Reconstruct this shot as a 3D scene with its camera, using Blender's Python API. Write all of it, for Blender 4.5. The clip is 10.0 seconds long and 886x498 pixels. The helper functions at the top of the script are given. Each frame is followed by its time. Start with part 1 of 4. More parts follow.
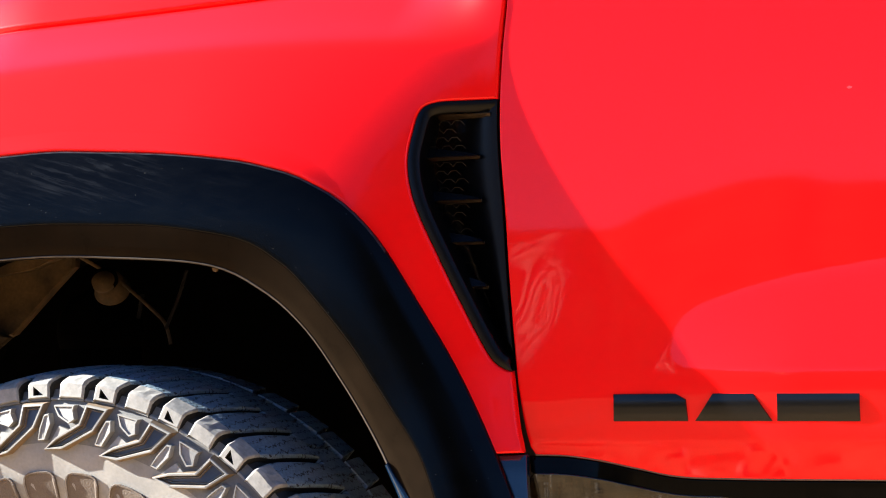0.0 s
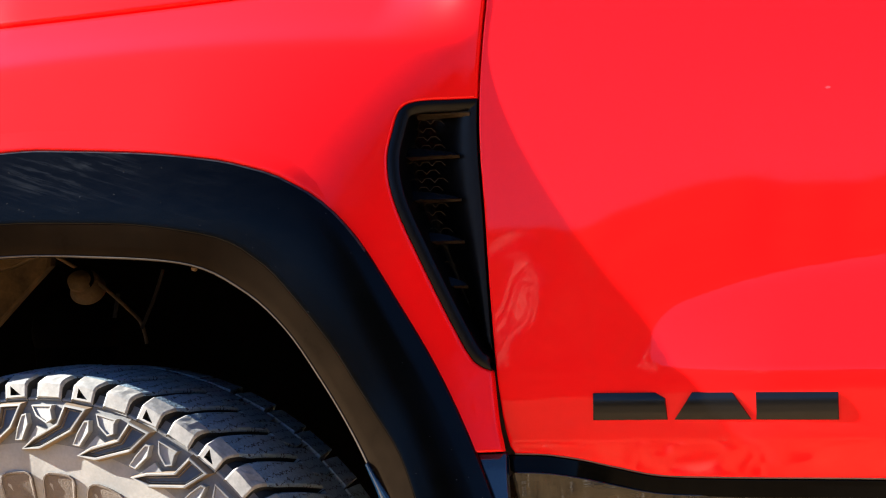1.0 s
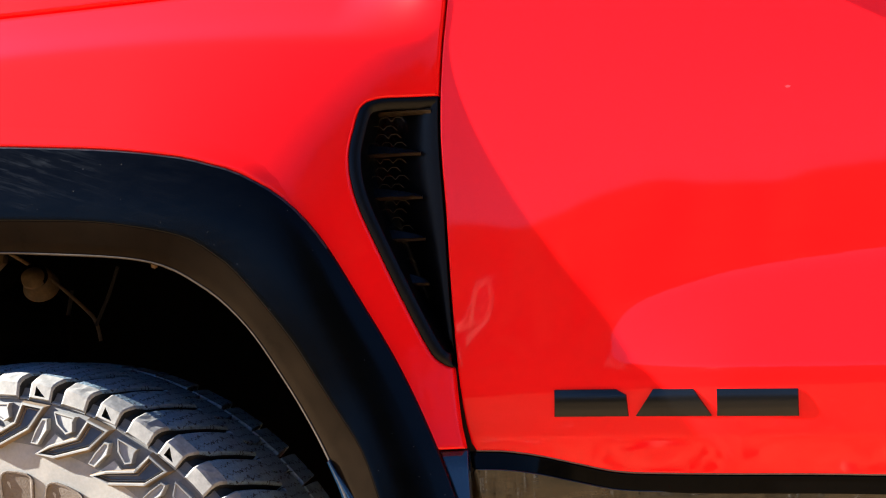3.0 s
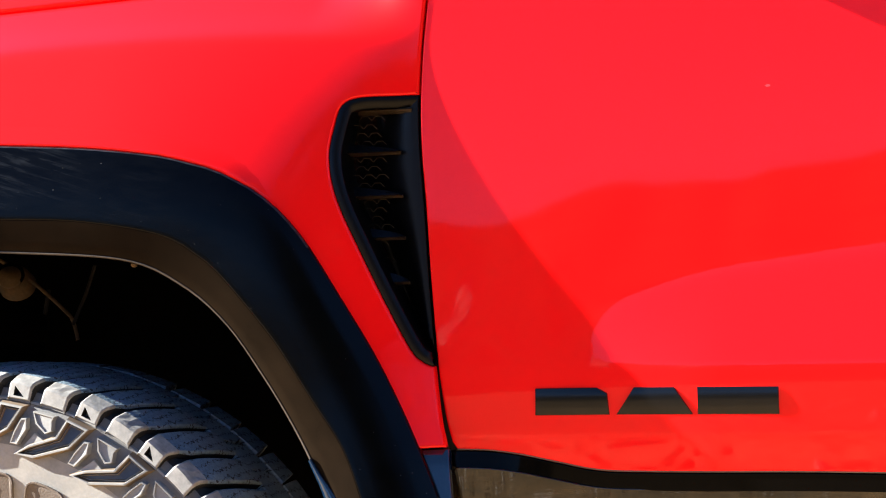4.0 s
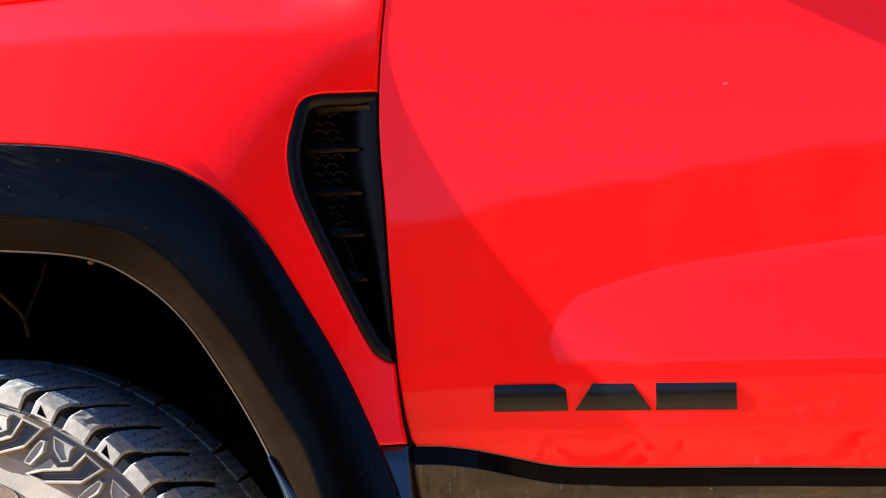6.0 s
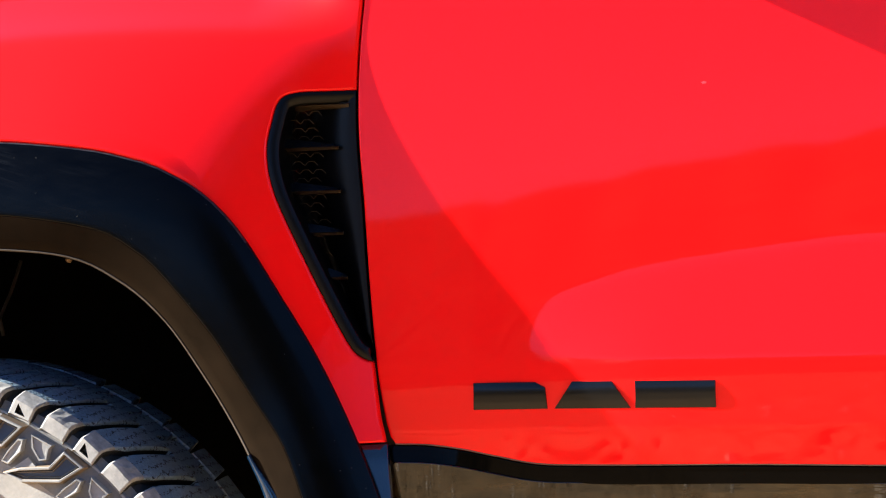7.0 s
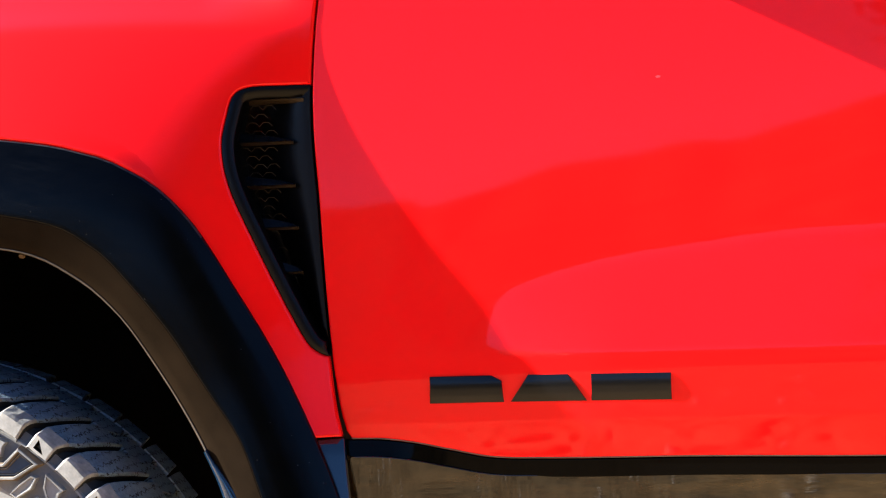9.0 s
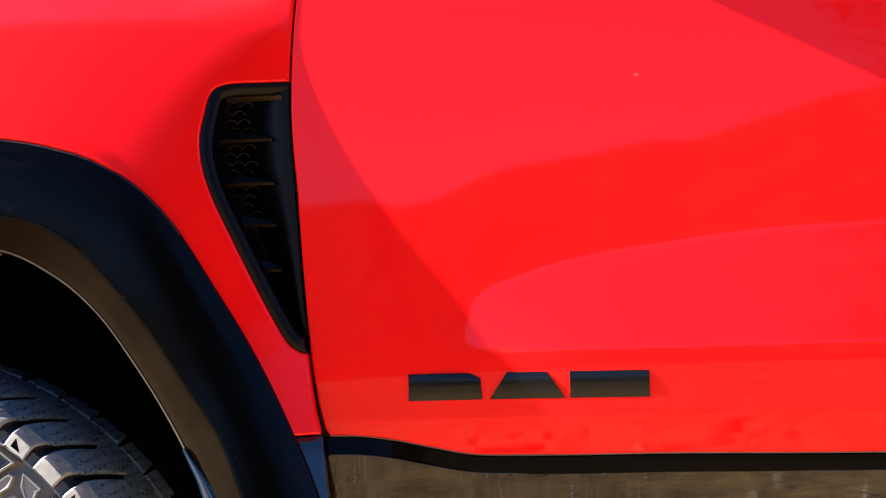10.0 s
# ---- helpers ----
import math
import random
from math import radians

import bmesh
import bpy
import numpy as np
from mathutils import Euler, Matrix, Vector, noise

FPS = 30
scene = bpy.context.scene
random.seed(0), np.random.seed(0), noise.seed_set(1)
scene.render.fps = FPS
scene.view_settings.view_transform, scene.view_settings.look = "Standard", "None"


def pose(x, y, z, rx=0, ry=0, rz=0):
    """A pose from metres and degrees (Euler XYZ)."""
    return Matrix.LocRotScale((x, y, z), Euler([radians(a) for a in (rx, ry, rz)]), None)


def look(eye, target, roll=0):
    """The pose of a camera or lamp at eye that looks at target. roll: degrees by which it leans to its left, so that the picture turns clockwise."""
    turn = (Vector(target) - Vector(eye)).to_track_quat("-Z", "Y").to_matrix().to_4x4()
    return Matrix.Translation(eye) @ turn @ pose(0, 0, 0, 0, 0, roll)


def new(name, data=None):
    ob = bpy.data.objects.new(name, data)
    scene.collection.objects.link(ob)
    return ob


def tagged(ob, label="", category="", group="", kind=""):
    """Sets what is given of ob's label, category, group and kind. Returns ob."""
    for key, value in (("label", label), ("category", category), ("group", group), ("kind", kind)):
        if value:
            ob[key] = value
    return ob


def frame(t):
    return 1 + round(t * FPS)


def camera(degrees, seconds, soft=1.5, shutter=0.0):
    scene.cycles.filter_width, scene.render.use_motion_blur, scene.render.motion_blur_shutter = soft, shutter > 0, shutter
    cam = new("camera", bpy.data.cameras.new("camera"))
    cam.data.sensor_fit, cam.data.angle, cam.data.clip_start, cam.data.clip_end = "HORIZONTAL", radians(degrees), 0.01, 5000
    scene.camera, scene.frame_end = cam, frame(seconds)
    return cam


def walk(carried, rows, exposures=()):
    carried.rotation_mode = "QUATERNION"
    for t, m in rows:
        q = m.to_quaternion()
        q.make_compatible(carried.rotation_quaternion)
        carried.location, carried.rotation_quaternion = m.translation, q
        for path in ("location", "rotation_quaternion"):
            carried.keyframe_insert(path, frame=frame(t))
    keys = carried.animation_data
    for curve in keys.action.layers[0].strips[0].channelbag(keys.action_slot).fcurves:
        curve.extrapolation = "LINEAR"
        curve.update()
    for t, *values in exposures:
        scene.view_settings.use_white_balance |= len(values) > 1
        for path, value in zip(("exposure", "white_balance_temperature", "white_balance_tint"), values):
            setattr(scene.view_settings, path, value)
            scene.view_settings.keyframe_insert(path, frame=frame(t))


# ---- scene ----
from mathutils import geometry
from mathutils.bvhtree import BVHTree

cam = camera(24.0, 10.0, soft=1.1)
PATH = [
    (0, (0.7076, -2.5797, 1.0064), (-0.0645, 0.2028, 1.0545), -1.45),
    (0.5, (0.6952, -2.5844, 1.0073), (-0.0492, 0.2057, 1.0534), -1.46),
    (1, (0.6827, -2.589, 1.0082), (-0.0344, 0.2083, 1.0526), -1.48),
    (1.5, (0.67, -2.5934, 1.009), (-0.0209, 0.2105, 1.0511), -1.47),
    (2, (0.6573, -2.5978, 1.01), (-0.0058, 0.2129, 1.0502), -1.5),
    (2.5, (0.6445, -2.6019, 1.0108), (0.0088, 0.2152, 1.0487), -1.48),
    (4, (0.6055, -2.6134, 1.0135), (0.0516, 0.2209, 1.0447), -1.52),
    (4.5, (0.5923, -2.617, 1.0144), (0.0668, 0.2227, 1.0434), -1.54),
    (5, (0.5791, -2.6204, 1.0152), (0.0818, 0.2245, 1.0418), -1.54),
    (5.5, (0.5657, -2.6235, 1.016), (0.0975, 0.2262, 1.0404), -1.56),
    (7, (0.5253, -2.6323, 1.0179), (0.1438, 0.2304, 1.0353), -1.55),
    (7.5, (0.5117, -2.6349, 1.0184), (0.1599, 0.2316, 1.0342), -1.59),
    (8, (0.4981, -2.6373, 1.0188), (0.177, 0.2329, 1.0315), -1.79),
    (8.5, (0.4843, -2.6396, 1.0191), (0.1931, 0.2338, 1.028), -1.82),
    (9, (0.4705, -2.6417, 1.0194), (0.2096, 0.2346, 1.0251), -1.79),
    (9.5, (0.4567, -2.6436, 1.0194), (0.2256, 0.2352, 1.0228), -1.79),
    (10, (0.4427, -2.6453, 1.0194), (0.2414, 0.2357, 1.0209), -1.77),
]
walk(cam, [(t, look(eye, target, roll)) for t, eye, target, roll in PATH], exposures=[(0.0, 2.515), (10.0, 2.515)])

# ---- light ----
SUN_SIDE, SUN_UP = 7.0, 27.0  # degrees off the truck's flank, and above the ground
sun_to = Vector((-math.cos(radians(SUN_UP)) * math.cos(radians(SUN_SIDE)),
                 -math.cos(radians(SUN_UP)) * math.sin(radians(SUN_SIDE)), math.sin(radians(SUN_UP))))
world = bpy.data.worlds.new("sky")
scene.world = world
world.use_nodes = True
wn = world.node_tree
sky = wn.nodes.new("ShaderNodeTexSky")
sky.sky_type, sky.sun_disc = "NISHITA", False
sky.sun_elevation, sky.sun_rotation = radians(SUN_UP), math.atan2(sun_to.x, sun_to.y)
sky.dust_density, sky.air_density, sky.ozone_density = 0.25, 0.7, 8.0
wn.links.new(sky.outputs[0], wn.nodes["Background"].inputs[0])
wn.nodes["Background"].inputs[1].default_value = 0.060
sun = new("sun", bpy.data.lights.new("sun", "SUN"))
sun.data.energy, sun.data.angle, sun.data.color = 5.0, radians(0.53), (1.0, 0.95, 0.87)
sun.matrix_world = look(sun_to * 30, (0, 0, 0))


# ---- materials ----
def material(name, base, rough=0.5, metal=0.0, vary=0.15, scale=8.0, fine=180.0, bump=0.1, bump_scale=None,
             second=None, second_amount=0.5, bump_depth=0.002, coat=0.0, coat_rough=0.03, coat_ior=1.5, spec=0.5, rough_vary=0.1, per_piece=0.0, stretch=None, specks=0.0, sipes=0.0, scuffs=None):
    m = bpy.data.materials.new(name)
    m.use_nodes = True
    nt = m.node_tree
    b = nt.nodes["Principled BSDF"]

    def node(kind, **values):
        n = nt.nodes.new(kind)
        for k, v in values.items():
            n.inputs[k].default_value = v
        return n

    co = node("ShaderNodeTexCoord")
    src = co.outputs["Object"]
    if stretch:
        mp = node("ShaderNodeMapping", Scale=stretch)
        nt.links.new(src, mp.inputs["Vector"])
        src = mp.outputs[0]
    big = node("ShaderNodeTexNoise", Scale=scale, Detail=6.0, Roughness=0.6)
    small = node("ShaderNodeTexNoise", Scale=fine, Detail=4.0)
    for n in (big, small):
        nt.links.new(src, n.inputs["Vector"])
    ramp = nt.nodes.new("ShaderNodeMapRange")
    ramp.inputs[1].default_value, ramp.inputs[2].default_value = 0.35, 0.65
    nt.links.new(big.outputs["Fac"], ramp.inputs[0])
    mix = nt.nodes.new("ShaderNodeMix")
    mix.data_type = "RGBA"
    other = second or tuple(c * (1 - vary) for c in base)
    mix.inputs[6].default_value, mix.inputs[7].default_value = (*base, 1), (*other, 1)
    amount = node("ShaderNodeMath")
    amount.operation = "MULTIPLY"
    amount.inputs[1].default_value = second_amount if second else 1.0
    nt.links.new(ramp.outputs[0], amount.inputs[0])
    nt.links.new(amount.outputs[0], mix.inputs[0])
    hsv = node("ShaderNodeHueSaturation")
    nt.links.new(mix.outputs[2], hsv.inputs["Color"])
    val = nt.nodes.new("ShaderNodeMapRange")
    val.inputs[3].default_value, val.inputs[4].default_value = 1 - vary, 1 + vary
    nt.links.new(small.outputs["Fac"], val.inputs[0])
    last = val.outputs[0]
    if per_piece:
        info = nt.nodes.new("ShaderNodeObjectInfo")
        pr = nt.nodes.new("ShaderNodeMapRange")
        pr.inputs[3].default_value, pr.inputs[4].default_value = 1 - per_piece, 1 + per_piece
        nt.links.new(info.outputs["Random"], pr.inputs[0])
        mul = nt.nodes.new("ShaderNodeMath")
        mul.operation = "MULTIPLY"
        nt.links.new(last, mul.inputs[0])
        nt.links.new(pr.outputs[0], mul.inputs[1])
        last = mul.outputs[0]
    nt.links.new(last, hsv.inputs["Value"])
    colour = hsv.outputs[0]
    if specks or sipes:
        if specks:
            vor = node("ShaderNodeTexVoronoi", Scale=70.0)
            nt.links.new(co.outputs["Object"], vor.inputs["Vector"])
            line = vor.outputs["Distance"]
        else:
            wave = node("ShaderNodeTexWave", Scale=sipes, Distortion=4.0, Detail=1.5)
            wave.inputs["Detail Scale"].default_value = 6.0
            nt.links.new(co.outputs["Object"], wave.inputs["Vector"])
            line = wave.outputs["Fac"]
        edge = nt.nodes.new("ShaderNodeMapRange")
        edge.inputs[1].default_value, edge.inputs[2].default_value = (0.055, 0.03) if specks else (0.13, 0.05)
        nt.links.new(line, edge.inputs[0])
        fac = edge.outputs[0]
        if specks:
            some = node("ShaderNodeMath")
            some.operation = "GREATER_THAN"
            some.inputs[1].default_value = 0.66
            nt.links.new(vor.outputs["Color"], some.inputs[0])
            both = node("ShaderNodeMath")
            both.operation = "MULTIPLY"
            nt.links.new(some.outputs[0], both.inputs[0])
            nt.links.new(fac, both.inputs[1])
            fac = both.outputs[0]
        else:
            broken = nt.nodes.new("ShaderNodeMapRange")
            broken.inputs[1].default_value, broken.inputs[2].default_value = 0.43, 0.50
            nt.links.new(small.outputs["Fac"], broken.inputs[0])
            both = node("ShaderNodeMath")
            both.operation = "MULTIPLY"
            nt.links.new(broken.outputs[0], both.inputs[0])
            nt.links.new(fac, both.inputs[1])
            fac = both.outputs[0]
        over = nt.nodes.new("ShaderNodeMix")
        over.data_type = "RGBA"
        nt.links.new(fac, over.inputs[0])
        nt.links.new(colour, over.inputs[6])
        over.inputs[7].default_value = (specks, specks, specks * 0.95, 1) if specks else (0.025, 0.026, 0.03, 1)
        colour = over.outputs[2]
    if scuffs:
        turn = node("ShaderNodeMapping", Scale=(0.14, 0.14, 0.009), Rotation=(0.0, 0.30, 0.0))
        turn.vector_type = "TEXTURE"
        nt.links.new(co.outputs["Object"], turn.inputs["Vector"])
        streak = node("ShaderNodeTexNoise", Scale=1.0, Detail=5.0, Roughness=0.7)
        nt.links.new(turn.outputs[0], streak.inputs["Vector"])
        area = node("ShaderNodeTexNoise", Scale=5.0, Detail=2.0)
        nt.links.new(co.outputs["Object"], area.inputs["Vector"])
        parts = []
        for tex, lo, hi in ((streak, 0.50, 0.72), (area, 0.46, 0.66)):
            cut = nt.nodes.new("ShaderNodeMapRange")
            cut.inputs[1].default_value, cut.inputs[2].default_value = lo, hi
            nt.links.new(tex.outputs["Fac"], cut.inputs[0])
            parts.append(cut.outputs[0])
        both = node("ShaderNodeMath")
        both.operation = "MULTIPLY"
        nt.links.new(parts[0], both.inputs[0])
        nt.links.new(parts[1], both.inputs[1])
        where = node("ShaderNodeSeparateXYZ")
        nt.links.new(co.outputs["Object"], where.inputs[0])
        reach = nt.nodes.new("ShaderNodeMapRange")
        reach.inputs[1].default_value, reach.inputs[2].default_value = -0.33, -0.55
        nt.links.new(where.outputs[0], reach.inputs[0])
        some = node("ShaderNodeMath")
        some.operation = "MULTIPLY"
        nt.links.new(both.outputs[0], some.inputs[0])
        nt.links.new(reach.outputs[0], some.inputs[1])
        over = nt.nodes.new("ShaderNodeMix")
        over.data_type = "RGBA"
        nt.links.new(some.outputs[0], over.inputs[0])
        nt.links.new(colour, over.inputs[6])
        over.inputs[7].default_value = (*scuffs, 1)
        colour = over.outputs[2]
    nt.links.new(colour, b.inputs["Base Color"])
    rr = nt.nodes.new("ShaderNodeMapRange")
    rr.inputs[3].default_value, rr.inputs[4].default_value = max(0.0, rough - rough_vary), min(1.0, rough + rough_vary)
    nt.links.new(big.outputs["Fac"], rr.inputs[0])
    nt.links.new(rr.outputs[0], b.inputs["Roughness"])
    b.inputs["Metallic"].default_value = metal
    b.inputs["Specular IOR Level"].default_value = spec
    b.inputs["Coat Weight"].default_value = coat
    b.inputs["Coat IOR"].default_value = coat_ior
    b.inputs["Coat Roughness"].default_value = coat_rough
    if bump:
        bp = node("ShaderNodeBump", Strength=bump, Distance=bump_depth)
        bn = small
        if bump_scale:
            bn = node("ShaderNodeTexNoise", Scale=bump_scale, Detail=5.0)
            nt.links.new(src, bn.inputs["Vector"])
        nt.links.new(bn.outputs["Fac"], bp.inputs["Height"])
        nt.links.new(bp.outputs[0], b.inputs["Normal"])
    return m


PAINT = material("red_paint", (0.95, 0.0048, 0.0058), rough=0.5, vary=0.03, scale=3.0, fine=900.0, bump=0.0, coat=1.0, coat_rough=0.03, coat_ior=1.30, spec=0.02, rough_vary=0.03)
PLASTIC = material("black_plastic", (0.0004, 0.0005, 0.0008), rough=0.18, vary=0.25, scale=14.0, fine=700.0, bump=0.05, rough_vary=0.05, spec=0.12, second=(0.0014, 0.0017, 0.0022), second_amount=0.6, stretch=(1.2, 3.0, 4.0), specks=0.14, scuffs=(0.014, 0.016, 0.019))
# scuffs on the flare's edge, and its sun highlight painted in as paler grey
SCUFF_GLINT = material("scuffed_edge_glint", (0.004, 0.0045, 0.0055), rough=0.35, vary=0.3, scale=55.0, fine=500.0, bump=0.1, spec=0.4, second=(0.04, 0.042, 0.046), second_amount=0.6)
# pale line for the light mirrored by the lip's rounded edge
LIP_GLINT = material("lip_edge_glint", (0.055, 0.046, 0.036), rough=0.4, vary=0.3, scale=40.0, fine=500.0, bump=0.05, spec=0.4, second=(0.09, 0.075, 0.06), second_amount=0.6)
LIP = material("dusty_lip_plastic", (0.0078, 0.0052, 0.0032), rough=0.3, vary=0.2, scale=16.0, fine=600.0, bump=0.05, spec=0.025, second=(0.0118, 0.0075, 0.0043), second_amount=0.7)
SATIN = material("satin_black", (0.0010, 0.0010, 0.0013), rough=0.38, spec=0.17, vary=0.15, scale=20.0, fine=500.0, bump=0.05)
GLOSS = material("gloss_black", (0.003, 0.0026, 0.002), rough=0.03, vary=0.3, scale=22.0, fine=300.0, bump=0.10, bump_scale=16.0, bump_depth=0.001, rough_vary=0.02, spec=0.65, second=(0.050, 0.029, 0.010), second_amount=0.6, stretch=(0.4, 1.0, 2.5))
# black trim; some of the sky's blue reflection is put into its base
TRIM = material("sky_tinted_trim", (0.003, 0.013, 0.030), rough=0.04, vary=0.1, scale=6.0, fine=300.0, bump=0.0, rough_vary=0.01, spec=1.0)
STEPS = material("step_black", (0.0015, 0.0013, 0.0012), rough=0.06, vary=0.1, scale=6.0, fine=300.0, bump=0.0, rough_vary=0.02, spec=0.07)
RUBBER = material("dusty_rubber", (0.20, 0.20, 0.19), rough=0.75, vary=0.14, scale=18.0, fine=260.0, bump=0.12, second=(0.33, 0.32, 0.295), second_amount=0.7, per_piece=0.08)
LETTER = material("embossed_rubber", (0.11, 0.088, 0.070), rough=0.8, vary=0.22, scale=30.0, fine=420.0, bump=0.3, second=(0.16, 0.135, 0.11), second_amount=0.6)
# the tread's blue is skylight put into the rubber's colour
TREAD = material("sky_tinted_tread", (0.17, 0.255, 0.325), rough=0.5, vary=0.5, scale=34.0, fine=300.0, bump=0.9, second=(0.27, 0.355, 0.425), second_amount=0.6, per_piece=0.12, sipes=22.0)
# close to pure black: deep shade inside the body is put into the colour
DARK = material("deep_shade_black", (0.0018, 0.0015, 0.0012), rough=0.95, vary=0.3, scale=9.0, fine=260.0, bump=0.3, spec=0.03)
DUSTY = material("dusty_metal", (0.14, 0.08, 0.03), rough=0.8, vary=0.3, scale=12.0, fine=160.0, bump=0.3, second=(0.02, 0.012, 0.005), second_amount=0.9)
# brown of the suspension, dimmed in colour for the wheel house's shade
DIM_BROWN = material("shaded_brown", (0.005, 0.0026, 0.0011), rough=0.9, vary=0.5, scale=18.0, fine=120.0, bump=0.5, second=(0.002, 0.001, 0.0005), second_amount=0.9)
# the ground's brown reflection is in the fins' colour, left out of their tops
FIN_TOP = material("dark_fin_top", (0.003, 0.004, 0.006), rough=0.22, vary=0.2, scale=30.0, fine=400.0, bump=0.04, spec=0.12)
FIN_TINT = material("fin_ground_tint", (0.020, 0.0135, 0.008), rough=0.35, vary=0.3, scale=30.0, fine=400.0, bump=0.05, spec=0.5, second=(0.045, 0.031, 0.019), second_amount=0.6)
BADGE = material("badge_black", (0.004, 0.004, 0.0045), rough=0.16, vary=0.2, scale=25.0, fine=400.0, bump=0.02, spec=0.3)
STEEL = material("wheel_alloy", (0.05, 0.05, 0.052), rough=0.4, metal=0.7, vary=0.1, scale=10.0, bump=0.05)
BRASSY = material("mesh_wire", (0.05, 0.035, 0.016), rough=0.5, metal=0.4, vary=0.2, scale=50.0, bump=0.0)
HEM = material("dusty_hem", (0.16, 0.11, 0.08), rough=0.5, vary=0.3, scale=40.0, fine=300.0, bump=0.05)
MIRROR = material("mirror_glass", (0.8, 0.8, 0.82), rough=0.02, metal=1.0, vary=0.0, bump=0.0, rough_vary=0.0)
SAND = material("sandy_ground", (0.57, 0.37, 0.18), rough=0.95, vary=0.5, scale=5.0, fine=24.0, bump=1.0, bump_depth=0.03, bump_scale=9.0, second=(0.38, 0.235, 0.105), second_amount=0.85, spec=0.2)
STONE = material("pale_stone", (0.74, 0.65, 0.52), rough=0.9, vary=0.3, scale=8.0, fine=90.0, bump=0.3)
CLOD = material("crumbled_earth", (0.30, 0.19, 0.085), rough=0.95, vary=0.4, scale=30.0, fine=90.0, bump=0.6, second=(0.16, 0.105, 0.05), second_amount=0.9, spec=0.2)
VERGE = material("dry_verge", (0.36, 0.235, 0.11), rough=0.95, vary=0.6, scale=4.0, fine=28.0, bump=0.8, bump_depth=0.04, bump_scale=9.0, second=(0.15, 0.10, 0.045), second_amount=0.85, spec=0.2)
HILLM = material("dry_hillside", (0.022, 0.021, 0.011), rough=1.0, vary=0.3, scale=0.30, fine=1.6, bump=0.0, second=(0.13, 0.09, 0.042), second_amount=0.75, spec=0.05)
LEAVES = material("dark_foliage", (0.045, 0.055, 0.022), rough=0.7, vary=0.3, scale=0.6, fine=9.0, bump=0.0, second=(0.03, 0.034, 0.016), second_amount=0.9, spec=0.2)
BARK = material("grey_bark", (0.13, 0.10, 0.075), rough=0.95, vary=0.3, scale=5.0, fine=40.0, bump=0.6, bump_depth=0.02, stretch=(3.0, 3.0, 0.6))
SCRUB = material("dry_scrub", (0.10, 0.10, 0.045), rough=0.9, vary=0.3, scale=1.0, fine=12.0, bump=0.0, second=(0.17, 0.14, 0.07), second_amount=0.8, spec=0.2)


# ---- mesh helpers ----
def part(name, bm, mat, parent, label="", smooth=False):
    me = bpy.data.meshes.new(name)
    bm.normal_update()
    bm.to_mesh(me)
    bm.free()
    me.materials.append(mat)
    if smooth:
        me.shade_smooth()
    ob = new(name, me)
    ob.parent = parent
    return tagged(ob, label)


def linked(name, me, parent, m, label=""):
    ob = new(name, me)
    ob.parent = parent
    ob.matrix_basis = m
    return tagged(ob, label)


def spline(points, step=0.008):
    """Smooth line through the points, in even steps."""
    p = [Vector(q) for q in points]
    p = [2 * p[0] - p[1], *p, 2 * p[-1] - p[-2]]
    out = []
    for i in range(1, len(p) - 2):
        a, b, c, d = p[i - 1:i + 3]
        n = max(1, round((c - b).length / step))
        for k in range(n):
            t = k / n
            out.append(0.5 * ((2 * b) + (c - a) * t + (2 * a - 5 * b + 4 * c - d) * t * t + (3 * b - a - 3 * c + d) * t ** 3))
    return out + [p[-2]]


def joined(*lines):
    out = []
    for line in lines:
        for q in line:
            q = Vector(q)
            if not out or (q - out[-1]).length > 0.002:
                out.append(q)
    if (out[0] - out[-1]).length < 0.002:
        out.pop()
    return out


def straight(a, b, step=0.008):
    a, b = Vector(a), Vector(b)
    n = max(1, round((b - a).length / step))
    return [a.lerp(b, k / n) for k in range(n + 1)]


def smooth01(t):
    t = min(1.0, max(0.0, t))
    return t * t * (3 - 2 * t)


def soft(v, w):
    """Zero below 0, v above 0, rounded over the width w."""
    v /= w
    return w * (v if v > 30 else math.log1p(math.exp(v)))


